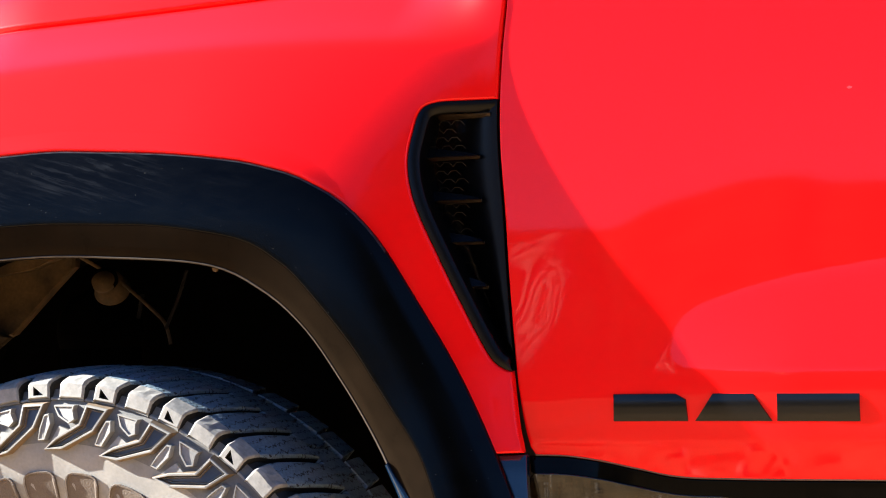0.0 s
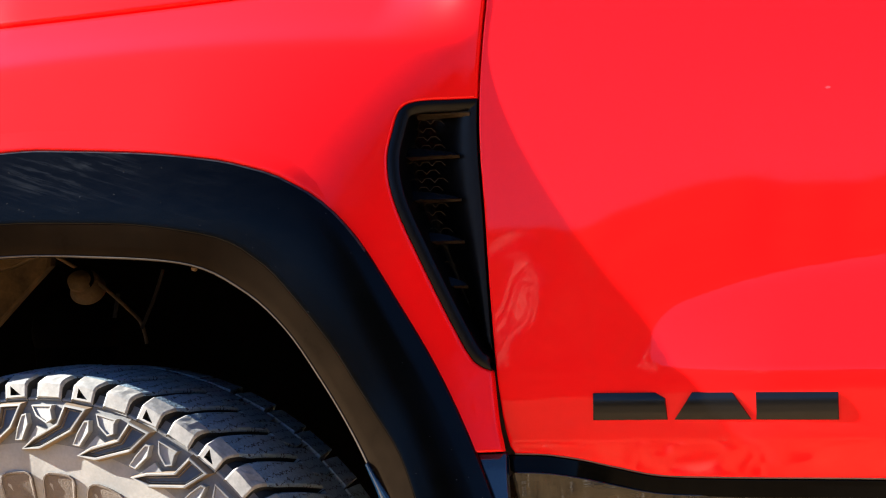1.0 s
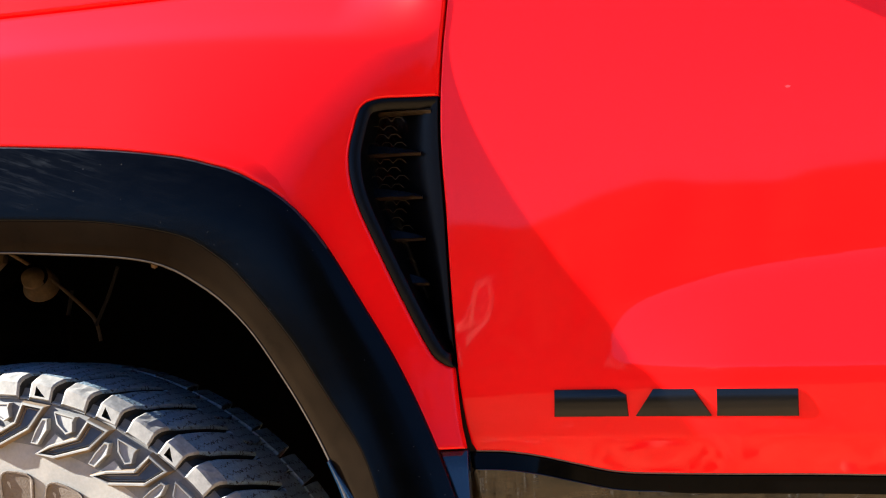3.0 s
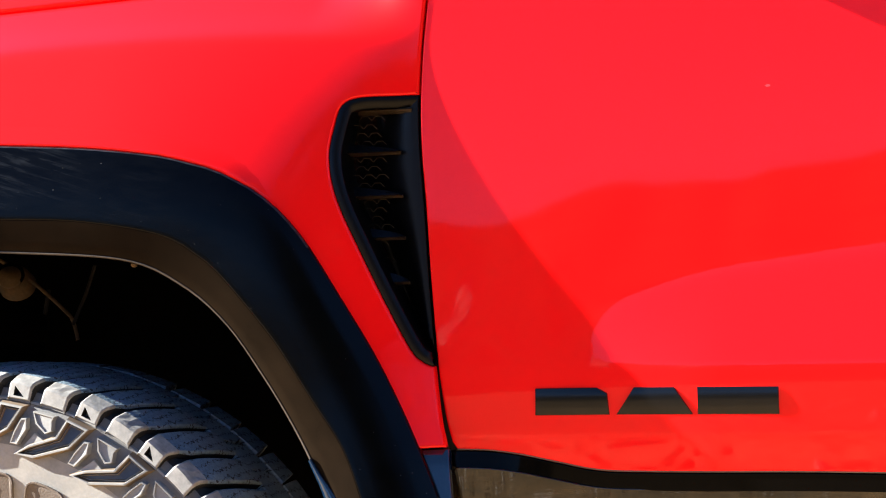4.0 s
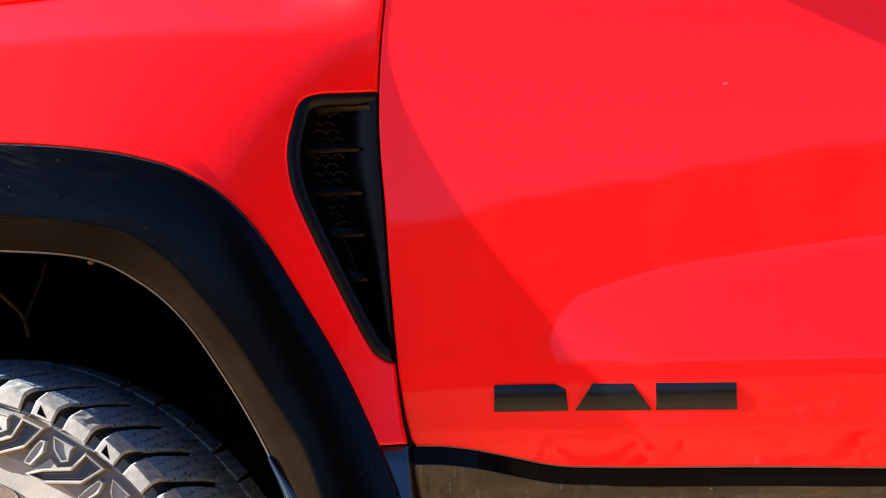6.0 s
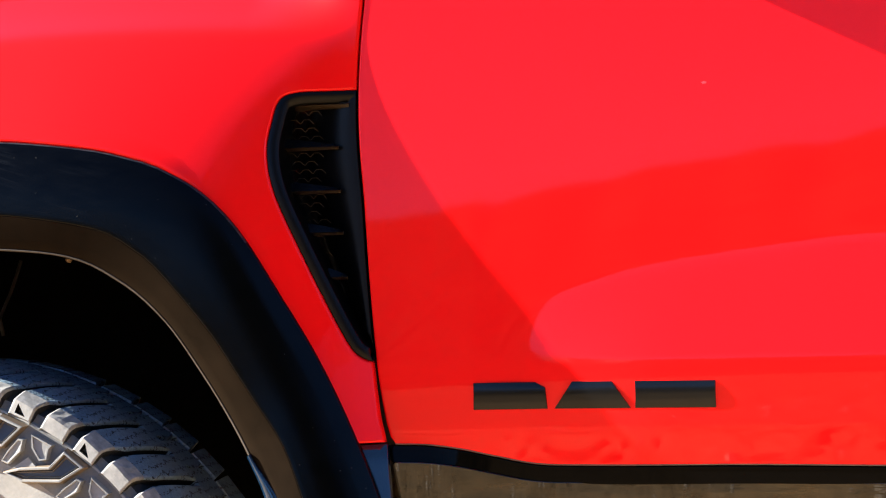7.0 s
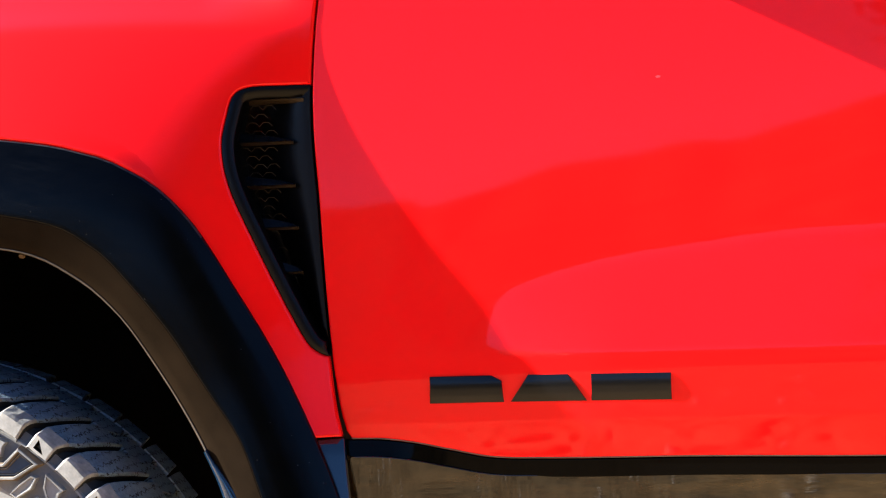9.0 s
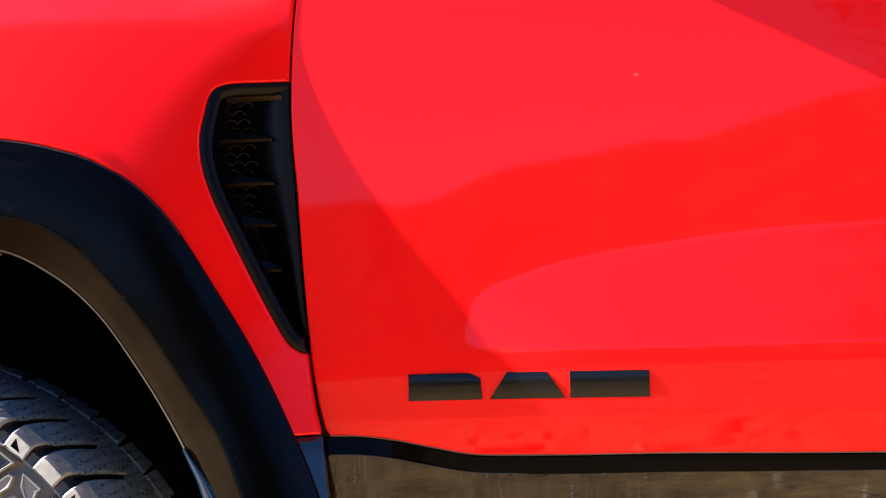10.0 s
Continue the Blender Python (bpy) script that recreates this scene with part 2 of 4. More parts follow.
def panel(name, outline, surf, mat, parent, label="", edge=0.004, depth=0.018, grid=0.012):
    """Sheet-metal panel: a surface y = surf(x, z) inside an outline, its rim rounded and turned inwards."""
    area = sum(a.x * b.y - b.x * a.y for a, b in zip(outline, outline[1:] + outline[:1]))
    line = list(outline) if area > 0 else list(reversed(outline))
    n = len(line)
    out = []
    for i in range(n):
        d = (line[(i + 1) % n] - line[i - 1]).normalized()
        out.append(Vector((d.y, -d.x)))

    def normal(x, z):
        e = 0.0015
        return Vector(((surf(x + e, z) - surf(x - e, z)) / (2 * e), -1, (surf(x, z + e) - surf(x, z - e)) / (2 * e))).normalized()

    inner = [p - o * edge for p, o in zip(line, out)]
    lo = [min(p[k] for p in inner) for k in (0, 1)]
    hi = [max(p[k] for p in inner) for k in (0, 1)]
    arr = np.array([(p.x, p.y) for p in inner])
    nxt = np.roll(arr, -1, axis=0)
    pts = [Vector(p) for p in arr]
    gx = np.arange(lo[0], hi[0], grid)
    gz = np.arange(lo[1], hi[1], grid)
    for j, z in enumerate(gz):
        for x in gx + (grid / 2 if j % 2 else 0):
            inside = ((arr[:, 1] > z) != (nxt[:, 1] > z)) & (x < (nxt[:, 0] - arr[:, 0]) * (z - arr[:, 1]) / (nxt[:, 1] - arr[:, 1] + 1e-12) + arr[:, 0])
            if inside.sum() % 2 and ((arr[:, 0] - x) ** 2 + (arr[:, 1] - z) ** 2).min() > (grid * 0.5) ** 2:
                pts.append(Vector((x, z)))
    vs, _, fs, *_ = geometry.delaunay_2d_cdt(pts, [], [list(range(n))], 1, 1e-6)
    verts = [(v.x, surf(v.x, v.y), v.y) for v in vs]
    norms = [normal(v.x, v.y) for v in vs]
    faces = [list(f) for f in fs]
    ring = list(range(n))
    for a in (30, 60, 90):
        s, c = math.sin(radians(a)), math.cos(radians(a))
        base = len(verts)
        for p, o, q in zip(line, out, inner):
            w = q + o * edge * s
            ns = normal(q.x, q.y)
            verts.append((w.x, surf(q.x, q.y) + edge * (1 - c), w.y))
            norms.append((ns * c + Vector((o.x, 0, o.y)) * s).normalized())
        now = list(range(base, base + n))
        faces += [[ring[i], now[i], now[(i + 1) % n], ring[(i + 1) % n]] for i in range(n)]
        ring = now
    base = len(verts)
    for p, o, q in zip(line, out, inner):
        verts.append((p.x, surf(q.x, q.y) + edge + depth, p.y))
        norms.append(Vector((o.x, 0, o.y)))
    now = list(range(base, base + n))
    faces += [[ring[i], now[i], now[(i + 1) % n], ring[(i + 1) % n]] for i in range(n)]
    me = bpy.data.meshes.new(name)
    me.from_pydata(verts, [], faces)
    me.shade_smooth()
    me.normals_split_custom_set_from_vertices(norms)
    me.materials.append(mat)
    ob = new(name, me)
    ob.parent = parent
    return tagged(ob, label)


def loft(name, rows, mat, parent, label="", closed=False):
    """Skin over rows of points, smooth across the rows."""
    bm = bmesh.new()
    grid = [[bm.verts.new(p) for p in row] for row in rows]
    for r0, r1 in zip(grid, grid[1:]):
        m = len(r0)
        for k in range(m if closed else m - 1):
            bm.faces.new((r0[k], r0[(k + 1) % m], r1[(k + 1) % m], r1[k]))
    return part(name, bm, mat, parent, label, True)


def box(bm, m, size, bevel=0.003):
    r = bmesh.ops.create_cube(bm, size=1.0, matrix=m @ Matrix.Diagonal((*size, 1)))
    if bevel:
        es = list({e for v in r["verts"] for e in v.link_edges})
        bmesh.ops.bevel(bm, geom=es, offset=bevel, segments=2, affect="EDGES", clamp_overlap=True)


def prism(bm, poly, place, y0, y1, chamfer=0.0):
    """Extrudes a polygon: place(u, v, h) turns plan and height into space."""
    c = Vector((sum(p[0] for p in poly) / len(poly), sum(p[1] for p in poly) / len(poly)))
    low = [bm.verts.new(place(p[0], p[1], y0)) for p in poly]
    mid = [bm.verts.new(place(p[0], p[1], y1 - chamfer)) for p in poly]
    k = 1 - chamfer / max(0.004, sum((Vector(p) - c).length for p in poly) / len(poly))
    top = [bm.verts.new(place(c.x + (p[0] - c.x) * k, c.y + (p[1] - c.y) * k, y1)) for p in poly]
    n = len(poly)
    for a, b in ((low, mid), (mid, top)):
        for i in range(n):
            bm.faces.new((a[i], a[(i + 1) % n], b[(i + 1) % n], b[i]))
    bm.faces.new(top)
    bm.faces.new(list(reversed(low)))
    bmesh.ops.recalc_face_normals(bm, faces=bm.faces)


# ---- the truck's lines (x along the flank to the rear, z up) ----
GAP = spline([(0.128, 1.740), (0.106, 1.532), (0.096, 1.442), (0.090, 1.351), (0.090, 1.261), (0.097, 1.150), (0.104, 1.010),
              (0.114, 0.870), (0.125, 0.781), (0.136, 0.729), (0.145, 0.648), (0.168, 0.481)])
GZ, GX = [p.y for p in reversed(GAP)], [p.x for p in reversed(GAP)]


def gap_x(z):
    return float(np.interp(z, GZ, GX))


def crease_z(x):
    return 1.4640 - 0.0465 * x - 0.0820 * x * x


def shut_z(x):
    return 1.6109 + 0.1121 * x + 0.0451 * x * x


BULGE = 0.15


def lean(z):
    """The flank leans in towards the roof."""
    return 0.043 * soft(z - 0.83, 0.01)


def fender_y(x, z):
    u = gap_x(z) - x
    s = 1 - max(0.0, 1 - max(0.0, u) / 0.58) ** 2
    p = BULGE - 0.38 * (soft(z - 1.12, 0.1) - soft(z - 1.50, 0.02))
    front = min(0.085, 1.4 * max(0.0, -0.85 - x) ** 2)
    low = 0.20 * soft(0.94 - z, 0.06) * smooth01((x + 0.25) / 0.25)
    return -p * s - low + 1.35 * soft(z - crease_z(x), 0.006) * smooth01(u / 0.22) + front + lean(z) * (1 - s)


def eased(x, xs, ys):
    """A table read with its corners rounded."""
    return float(np.interp([x + 0.014 * k for k in range(-4, 5)], xs, ys).mean())


def door_y(x, z):
    b = smooth01((x - 0.29) / 0.33)
    zl = eased(x, [0.30, 0.36, 0.385, 0.47, 0.60, 0.75, 0.93, 1.20], [0.91, 0.935, 0.957, 0.987, 1.017, 1.037, 1.058, 1.070])
    y = 0.012 * (z - 1.05) ** 2 + lean(z)
    y += 0.0010 * noise.noise((x * 11.0, z * 8.0, 2.0)) * smooth01((0.45 - x) / 0.2) * smooth01((1.12 - z) / 0.1)
    hollow = eased(x, [0.27, 0.40, 0.50, 0.60, 0.77, 1.0], [0.0, 0.008, 0.0115, 0.013, 0.015, 0.0175])
    y += hollow * soft(1.35 - z, 0.03)
    y -= (0.17 * b + hollow) * soft(zl - z, 0.008 + 0.014 * smooth01((0.50 - x) / 0.16))
    y += (0.17 * b + hollow + 0.02) * soft(0.868 - z, 0.0035)
    y += 0.15 * soft(0.752 - z, 0.003)
    return y


ARCH_OUT = [(-0.727, 1.290), (-0.666, 1.287), (-0.499, 1.276), (-0.368, 1.259), (-0.314, 1.246), (-0.261, 1.230), (-0.219, 1.209), (-0.178, 1.183), (-0.138, 1.146), (-0.097, 1.093), (-0.040, 0.996), (0.019, 0.892), (0.070, 0.786), (0.123, 0.657), (0.163, 0.529)]
ARCH_MID = [(-0.727, 1.156), (-0.640, 1.153), (-0.500, 1.145), (-0.354, 1.118), (-0.285, 1.079), (-0.240, 1.038), (-0.158, 0.937), (-0.110, 0.862), (-0.082, 0.817), (-0.032, 0.739), (-0.002, 0.660), (0.031, 0.560), (0.048, 0.490)]
ARCH_IN = [(-0.727, 1.096), (-0.629, 1.092), (-0.425, 1.074), (-0.320, 1.026), (-0.242, 0.956), (-0.178, 0.862), (-0.127, 0.775), (-0.087, 0.696), (-0.063, 0.639), (-0.022, 0.493)]


def arch(points, n=90):
    """The whole arch in n even steps, front side mirrored about the wheel."""
    line = spline(points, 0.004)
    line = [Vector((-1.454 - p.x, p.y)) for p in reversed(line)] + line[1:]
    length = [0.0]
    for a, b in zip(line, line[1:]):
        length.append(length[-1] + (b - a).length)
    at = np.linspace(0, length[-1], n)
    return [Vector((float(np.interp(s, length, [p.x for p in line])), float(np.interp(s, length, [p.y for p in line])))) for s in at]


VENT = spline([(0.090, 1.356), (0.045, 1.355), (-0.015, 1.353), (-0.043, 1.340), (-0.055, 1.305), (-0.064, 1.247), (-0.051, 1.175), (-0.008, 1.073),
               (0.039, 0.971), (0.074, 0.903), (0.093, 0.882), (0.113, 0.872)], 0.006)

truck = tagged(new("pickup_truck"), "bright red pickup truck with black flared wheel arches on sandy ground", "pickup truck")
truck.location, truck.scale = (0, 0, 0.2628), (0.722, 0.722, 0.722)  # the lines below are drawn from the wheel's axle plane, at 1.385 times their size

# fender
a_out, a_mid, a_in = arch(ARCH_OUT), arch(ARCH_MID), arch(ARCH_IN)
under = [o.lerp(m, 0.25) for o, m in zip(a_out, a_mid) if o.y > 0.74]
gap_low = [p for p in GAP if 0.734 < p.y < 0.868]
gap_high = [p for p in GAP if 1.358 < p.y < 1.620]
top = [Vector((x, shut_z(x))) for x in np.linspace(0.115, -1.60, 120)]
outline = joined(gap_high, VENT, gap_low, straight((gap_x(0.732), 0.732), (under[-1].x, 0.732)), list(reversed(under)),
                 straight((under[0].x, 0.732), (-1.60, 0.732), 0.02), straight((-1.60, 0.732), (-1.60, shut_z(-1.60)), 0.02), list(reversed(top)))
panel("fender", outline, fender_y, PAINT, truck, "glossy red front fender", edge=0.006, grid=0.007)

# rolled bead of sheet metal along the flare
rows = []
for a, p, b in zip(a_out, a_out[1:], a_out[2:]):
    if p.y < 0.742:
        continue
    d = (b - a).normalized()
    n = Vector((-d.y, d.x))
    row = []
    for off, lift in ((0.044, -0.0004), (0.034, 0.0002), (0.026, 0.0014), (0.018, 0.0036), (0.011, 0.0062), (0.005, 0.0068), (0.0, 0.003), (-0.003, -0.004)):
        q = p + n * off * (0.3 + 0.7 * smooth01((p.y - 0.98) / 0.22))
        k = smooth01((q.y - 0.78) / 0.38) * smooth01((-0.10 - q.x) / 0.24)
        row.append((q.x, fender_y(q.x, q.y) - lift * k + 0.003 * (1 - k) ** 4, q.y))
    rows.append(row)
loft("fender_bead", rows, PAINT, truck, "rolled red fender edge")

# hood, only its edge shows
rows = []
for x in np.linspace(-1.60, 0.10, 80):
    z, y = shut_z(x) + 0.010, fender_y(x, shut_z(x)) + 0.001
    rows.append([(x, y + 0.02, z - 0.015), (x, y + 0.002, z), (x, y + 0.006, z + 0.006), (x, y + 0.03, z + 0.05), (x, y + 0.07, z + 0.09),
                 (x, y + 0.14, z + 0.12), (x, y + 0.3, z + 0.14), (x, y + 0.9, z + 0.17), (x, 1.7, z + 0.10), (x, 1.9, z)])
loft("hood", rows, PAINT, truck, "glossy red hood")
loft("hood_seal", [[(r[0][0], r[0][1] - 0.006, r[0][2] - 0.03), (r[0][0], r[0][1] - 0.004, r[0][2] + 0.03)] for r in rows], DARK, truck)

# wheel-arch flare: upper face, and the dusty lip turned in under it
rows, lip = [], []
for i, (o, m, n_) in enumerate(zip(a_out, a_mid, a_in)):
    leg = smooth01((o.x + 0.22) / 0.2)
    yo = fender_y(o.x, o.y)
    ym = fender_y(m.x, m.y) * 0.5 + yo * 0.5 - 0.020 - 0.012 * leg
    yi = ym + 0.016 + 0.006 * leg

    def at(p, y):
        return (p.x, y, p.y)

    wide = 0.06 + 0.12 * leg
    edge = yo - 0.0125 - 0.012 * leg
    row = [at(o, yo + 0.010), at(o, yo - 0.006), at(o.lerp(m, 0.02), yo - 0.0095), at(o.lerp(m, wide - 0.012), edge + 0.0012), at(o.lerp(m, wide), edge)]
    for k in (0.26, 0.42, 0.6, 0.8, 0.93):
        row.append(at(o.lerp(m, k), edge + (ym - edge) * (k - wide) / (1 - wide) - 0.006 * math.sin(math.pi * (k - wide) / (1 - wide))))
    row += [at(o.lerp(m, 0.985), ym - 0.0002), at(m, ym), at(m, ym + 0.02)]
    rows.append(row)
    low = [at(m, ym + 0.012), at(m.lerp(n_, 0.004), ym + 0.0004), at(m.lerp(n_, 0.03), ym + 0.0006)]
    for k in (0.3, 0.6, 0.90):
        low.append(at(m.lerp(n_, k), ym + (yi - ym) * k))
    low += [at(m.lerp(n_, 0.93), yi + 0.0008), at(m.lerp(n_, 0.95), yi - 0.0006), at(n_, yi + 0.0004), at(n_ + (n_ - m) * 0.02, yi + 0.002), at(n_ + (n_ - m) * 0.02, yi + 0.03), at(n_.lerp(m, 0.3), yi + 0.10)]
    lip.append(low)
flare = loft("arch_flare", rows, PLASTIC, truck, "matte black plastic wheel-arch flare")
# one strip along the outer edge carries the scuffs and the painted highlight
flare.data.materials.append(SCUFF_GLINT)
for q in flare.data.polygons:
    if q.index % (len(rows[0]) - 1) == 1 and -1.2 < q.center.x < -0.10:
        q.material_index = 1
lip_part = loft("flare_lip", lip, LIP, flare, "dusty inner lip of the flare")
# the edge's highlight is painted on as a paler strip
lip_part.data.materials.append(LIP_GLINT)
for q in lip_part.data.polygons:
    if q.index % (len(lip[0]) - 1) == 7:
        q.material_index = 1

bm = bmesh.new()
box(bm, pose(-0.421, -0.062, 1.066, 0, 15), (0.011, 0.008, 0.008), 0.002)
part("liner_clip", bm, DUSTY, truck, "dusty liner clip")
lip_line = sorted((r[8][2], r[8][0], r[8][1]) for r in lip if r[8][0] > -0.3)
rows = []
for t in np.linspace(0, 1, 14):
    z = 0.716 - 0.16 * t
    x, y = (float(np.interp(z, [p[0] for p in lip_line], [p[k] for p in lip_line])) for k in (1, 2))
    w = 0.003 + 0.026 * smooth01(t * 1.3)
    rows.append([(x - 0.004, y + 0.03, z), (x - 0.003, y - 0.003, z), (x + w * 0.25, y - 0.008, z + 0.001), (x + w * 0.6, y - 0.009, z + 0.003), (x + w, y - 0.006, z + 0.005), (x + w + 0.002, y + 0.01, z + 0.006)])
loft("lip_end", rows, TRIM, truck, "glossy black end of the flare lip")

# vent in the fender's rear edge
vent = new("fender_vent")
vent.parent = truck
tagged(vent, "black plastic vent insert with fins")


def vent_left(z):
    pts = sorted(((p.y, p.x) for p in VENT if p.y < 1.350))
    return float(np.interp(z, [p[0] for p in pts], [p[1] for p in pts]))


def vent_y(x, z):
    xl, xr = vent_left(z) + 0.02, gap_x(z) - 0.008
    return 0.003 + 0.95 * lean(z) + 0.062 * (1 - smooth01((x - xl) / max(0.02, xr - xl))) * smooth01((z - 0.87) / 0.05) * smooth01((1.350 - z) / 0.02)


rim_in = []
nv = len(VENT)
for i, p in enumerate(VENT):
    d = (VENT[min(nv - 1, i + 1)] - VENT[max(0, i - 1)]).normalized()
    rim_in.append(p + Vector((-d.y, d.x)) * (0.021 if 0 < i < nv - 1 else 0.016))
rows = []
for p, q in zip(VENT, rim_in):
    y = fender_y(p.x, p.y)
    q = Vector((min(q.x, gap_x(q.y) - 0.004), q.y))
    rows.append([(p.x, y + 0.012, p.y), (p.x, y + 0.003, p.y), (*(p.lerp(q, 0.08)).to_tuple()[:1], y + 0.0005, p.lerp(q, 0.08).y),
                 (p.lerp(q, 0.5).x, y + 0.003, p.lerp(q, 0.5).y), (p.lerp(q, 0.95).x, y + 0.006, p.lerp(q, 0.95).y), (q.x, y + 0.010, q.y), (q.x, 0.07, q.y)])
loft("vent_rim", rows, SATIN, vent)
body_line = joined(VENT, [p for p in GAP if 0.876 < p.y < 1.350][::-1])
body_line = [Vector((min(p.x, gap_x(p.y) - 0.001), p.y)) for p in body_line]
panel("vent_panel", body_line, vent_y, SATIN, vent, edge=0.002, depth=0.02, grid=0.005)
for z, x1 in ((1.331, 0.076), (1.255, 0.056), (1.177, 0.058), (1.102, 0.062), (1.022, 0.068)):
    x0 = vent_left(z) + 0.008
    bm = bmesh.new()
    back, nose, low = [], [], []
    for k in range(9):
        t = k / 8
        x = x0 + (x1 - x0) * t
        h = 0.017 * (1 - t) ** 0.7 + 0.003
        y = 0.001 + 0.95 * lean(z) - 0.004 * t
        back.append(bm.verts.new((x, y + 0.006 + (0.035 if z > 1.30 else 0.009) * (1 - t), z + h)))
        nose.append(bm.verts.new((x, y, z + 0.001)))
        low.append(bm.verts.new((x, y + 0.008 + 0.03 * (1 - t), z - (0.0065 if z > 1.30 else 0.0036))))
    for a, b in ((back, nose), (nose, low), (low, back)):
        for k in range(8):
            bm.faces.new((a[k], b[k], b[k + 1], a[k + 1]))
    bm.faces.new((back[8], nose[8], low[8]))
    bmesh.ops.recalc_face_normals(bm, faces=bm.faces)
    bmesh.ops.bevel(bm, geom=[e for e in bm.edges if all(v in nose for v in e.verts)], offset=0.001, segments=2, affect="EDGES")
    # upward faces of the lower fins darker, the rest tinted as if mirroring ground
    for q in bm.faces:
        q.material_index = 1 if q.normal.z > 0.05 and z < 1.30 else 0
    fin = part("fin", bm, FIN_TINT, vent, smooth=False)
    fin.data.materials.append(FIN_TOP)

# hexagonal wire net behind the fins
bm = bmesh.new()


def wire(a, b, r=0.0004):
    a, b = Vector(a), Vector(b)
    m = Matrix.Translation((a + b) / 2) @ (b - a).to_track_quat("Z", "Y").to_matrix().to_4x4()
    bmesh.ops.create_cone(bm, segments=5, radius1=r, radius2=r, depth=(b - a).length, matrix=m)


for row in range(24):
    for col in range(4):
        zc = 0.97 + row * 0.0150
        xc = vent_left(zc) + 0.028 + col * 0.024 + (0.012 if row % 2 else 0)
        if xc > gap_x(zc) - 0.075:
            continue
        pts = [(xc - 0.012, 0.040, zc), (xc - 0.005, 0.038, zc + 0.0072), (xc + 0.005, 0.038, zc + 0.0072), (xc + 0.012, 0.040, zc)]
        for a, b in zip(pts, pts[1:]):
            wire(a, b)
part("wire_net", bm, BRASSY, vent, "fine hexagonal wire net")

# door
door_edge = [Vector((p.x + 0.0030, p.y)) for p in GAP if 0.734 < p.y < 1.70]
CLAD = [(0.146, 0.731), (0.201, 0.729), (0.261, 0.718), (0.320, 0.699), (0.398, 0.683), (0.503, 0.680), (0.749, 0.679), (1.0, 0.674), (1.2, 0.671)]
clad_line = spline([(x, z + 0.003 - 0.009 * smooth01((0.34 - x) / 0.12)) for x, z in CLAD])
outline = joined(door_edge, clad_line, straight((1.2, 0.674), (1.2, 1.70), 0.02), straight((1.2, 1.70), (0.130, 1.70), 0.02))
door = panel("front_door", outline, door_y, PAINT, truck, "glossy red front door", grid=0.010)


def clad_z(x):
    return float(np.interp(x, [p.x for p in clad_line], [p.y for p in clad_line]))


rows = []
for p in clad_line:
    y = door_y(p.x, p.y)
    rows.append([(p.x, y + 0.008, p.y + 0.0012), (p.x, y + 0.0012, p.y + 0.0010), (p.x, y + 0.0002, p.y - 0.0004), (p.x, y + 0.0012, p.y - 0.0016), (p.x, y + 0.008, p.y - 0.0018)])
loft("door_hem", rows, HEM, door, "thin pale dusty edge under the door")

STEP_H = 0.0350


def clad_y(x, z):
    d = clad_z(x) - z
    return door_y(x, clad_z(x)) + 0.004 - (0.22 - 0.21 * smooth01((x - 0.175) / 0.15)) * min(d, STEP_H) + 0.04 * max(0.0, d - STEP_H)


clad_top = [Vector((p.x, p.y - 0.003)) for p in clad_line]
step_line = [Vector((p.x, p.y - STEP_H)) for p in clad_line]
low_edge = [Vector((p.x - 0.010 * smooth01((0.70 - p.y) / 0.02), p.y)) for p in GAP if 0.482 < p.y < 0.687]
panel("cladding_step", joined([Vector((p.x - 0.003, p.y)) for p in GAP if 0.692 < p.y < 0.726], step_line, straight((1.2, 0.640), (1.2, 0.668), 0.02), list(reversed(clad_top))),
      clad_y, STEPS, door, "glossy black cladding step", edge=0.002, grid=0.007)
low_top = [Vector((p.x, p.y - STEP_H + 0.004)) for p in clad_line]
panel("door_cladding", joined(low_edge, straight((0.174, 0.482), (1.2, 0.482), 0.02), straight((1.2, 0.482), (1.2, 0.640), 0.02), list(reversed(low_top))),
      lambda x, z: sum(door_y(x + 0.03 * k, 0.70) for k in range(-4, 5)) / 9 + 0.007 - 0.024 * (1 - smooth01((x - 0.15) / 0.32)) + 0.05 * (0.66 - z), GLOSS, door, "gloss black lower door cladding", edge=0.002, grid=0.008)
# fender's lower corner trim
panel("corner_trim", joined([p for p in GAP if 0.482 < p.y < 0.728], straight((0.168, 0.482), (0.10, 0.482)), straight((0.10, 0.482), (0.05, 0.728)), straight((0.05, 0.728), (0.136, 0.728))),
      lambda x, z: fender_y(0.09, 0.732) + (fender_y(0.135, 0.732) - fender_y(0.09, 0.732)) / 0.045 * (x - 0.09) + 0.016 + 0.36 * max(z - 0.727, -0.13) + 0.05 * min(0.0, z - 0.597) + 0.22 * soft(z - 0.702, 0.0015), TRIM, truck, "gloss black corner trim", edge=0.002)

# badge: three plain bevelled blocks
BADGES = [[(0.289, 0.830), (0.398, 0.830), (0.416, 0.820), (0.419, 0.783), (0.288, 0.783)],
          [(0.463, 0.830), (0.533, 0.830), (0.565, 0.783), (0.431, 0.783)],
          [(0.573, 0.830), (0.712, 0.829), (0.712, 0.782), (0.573, 0.783)]]
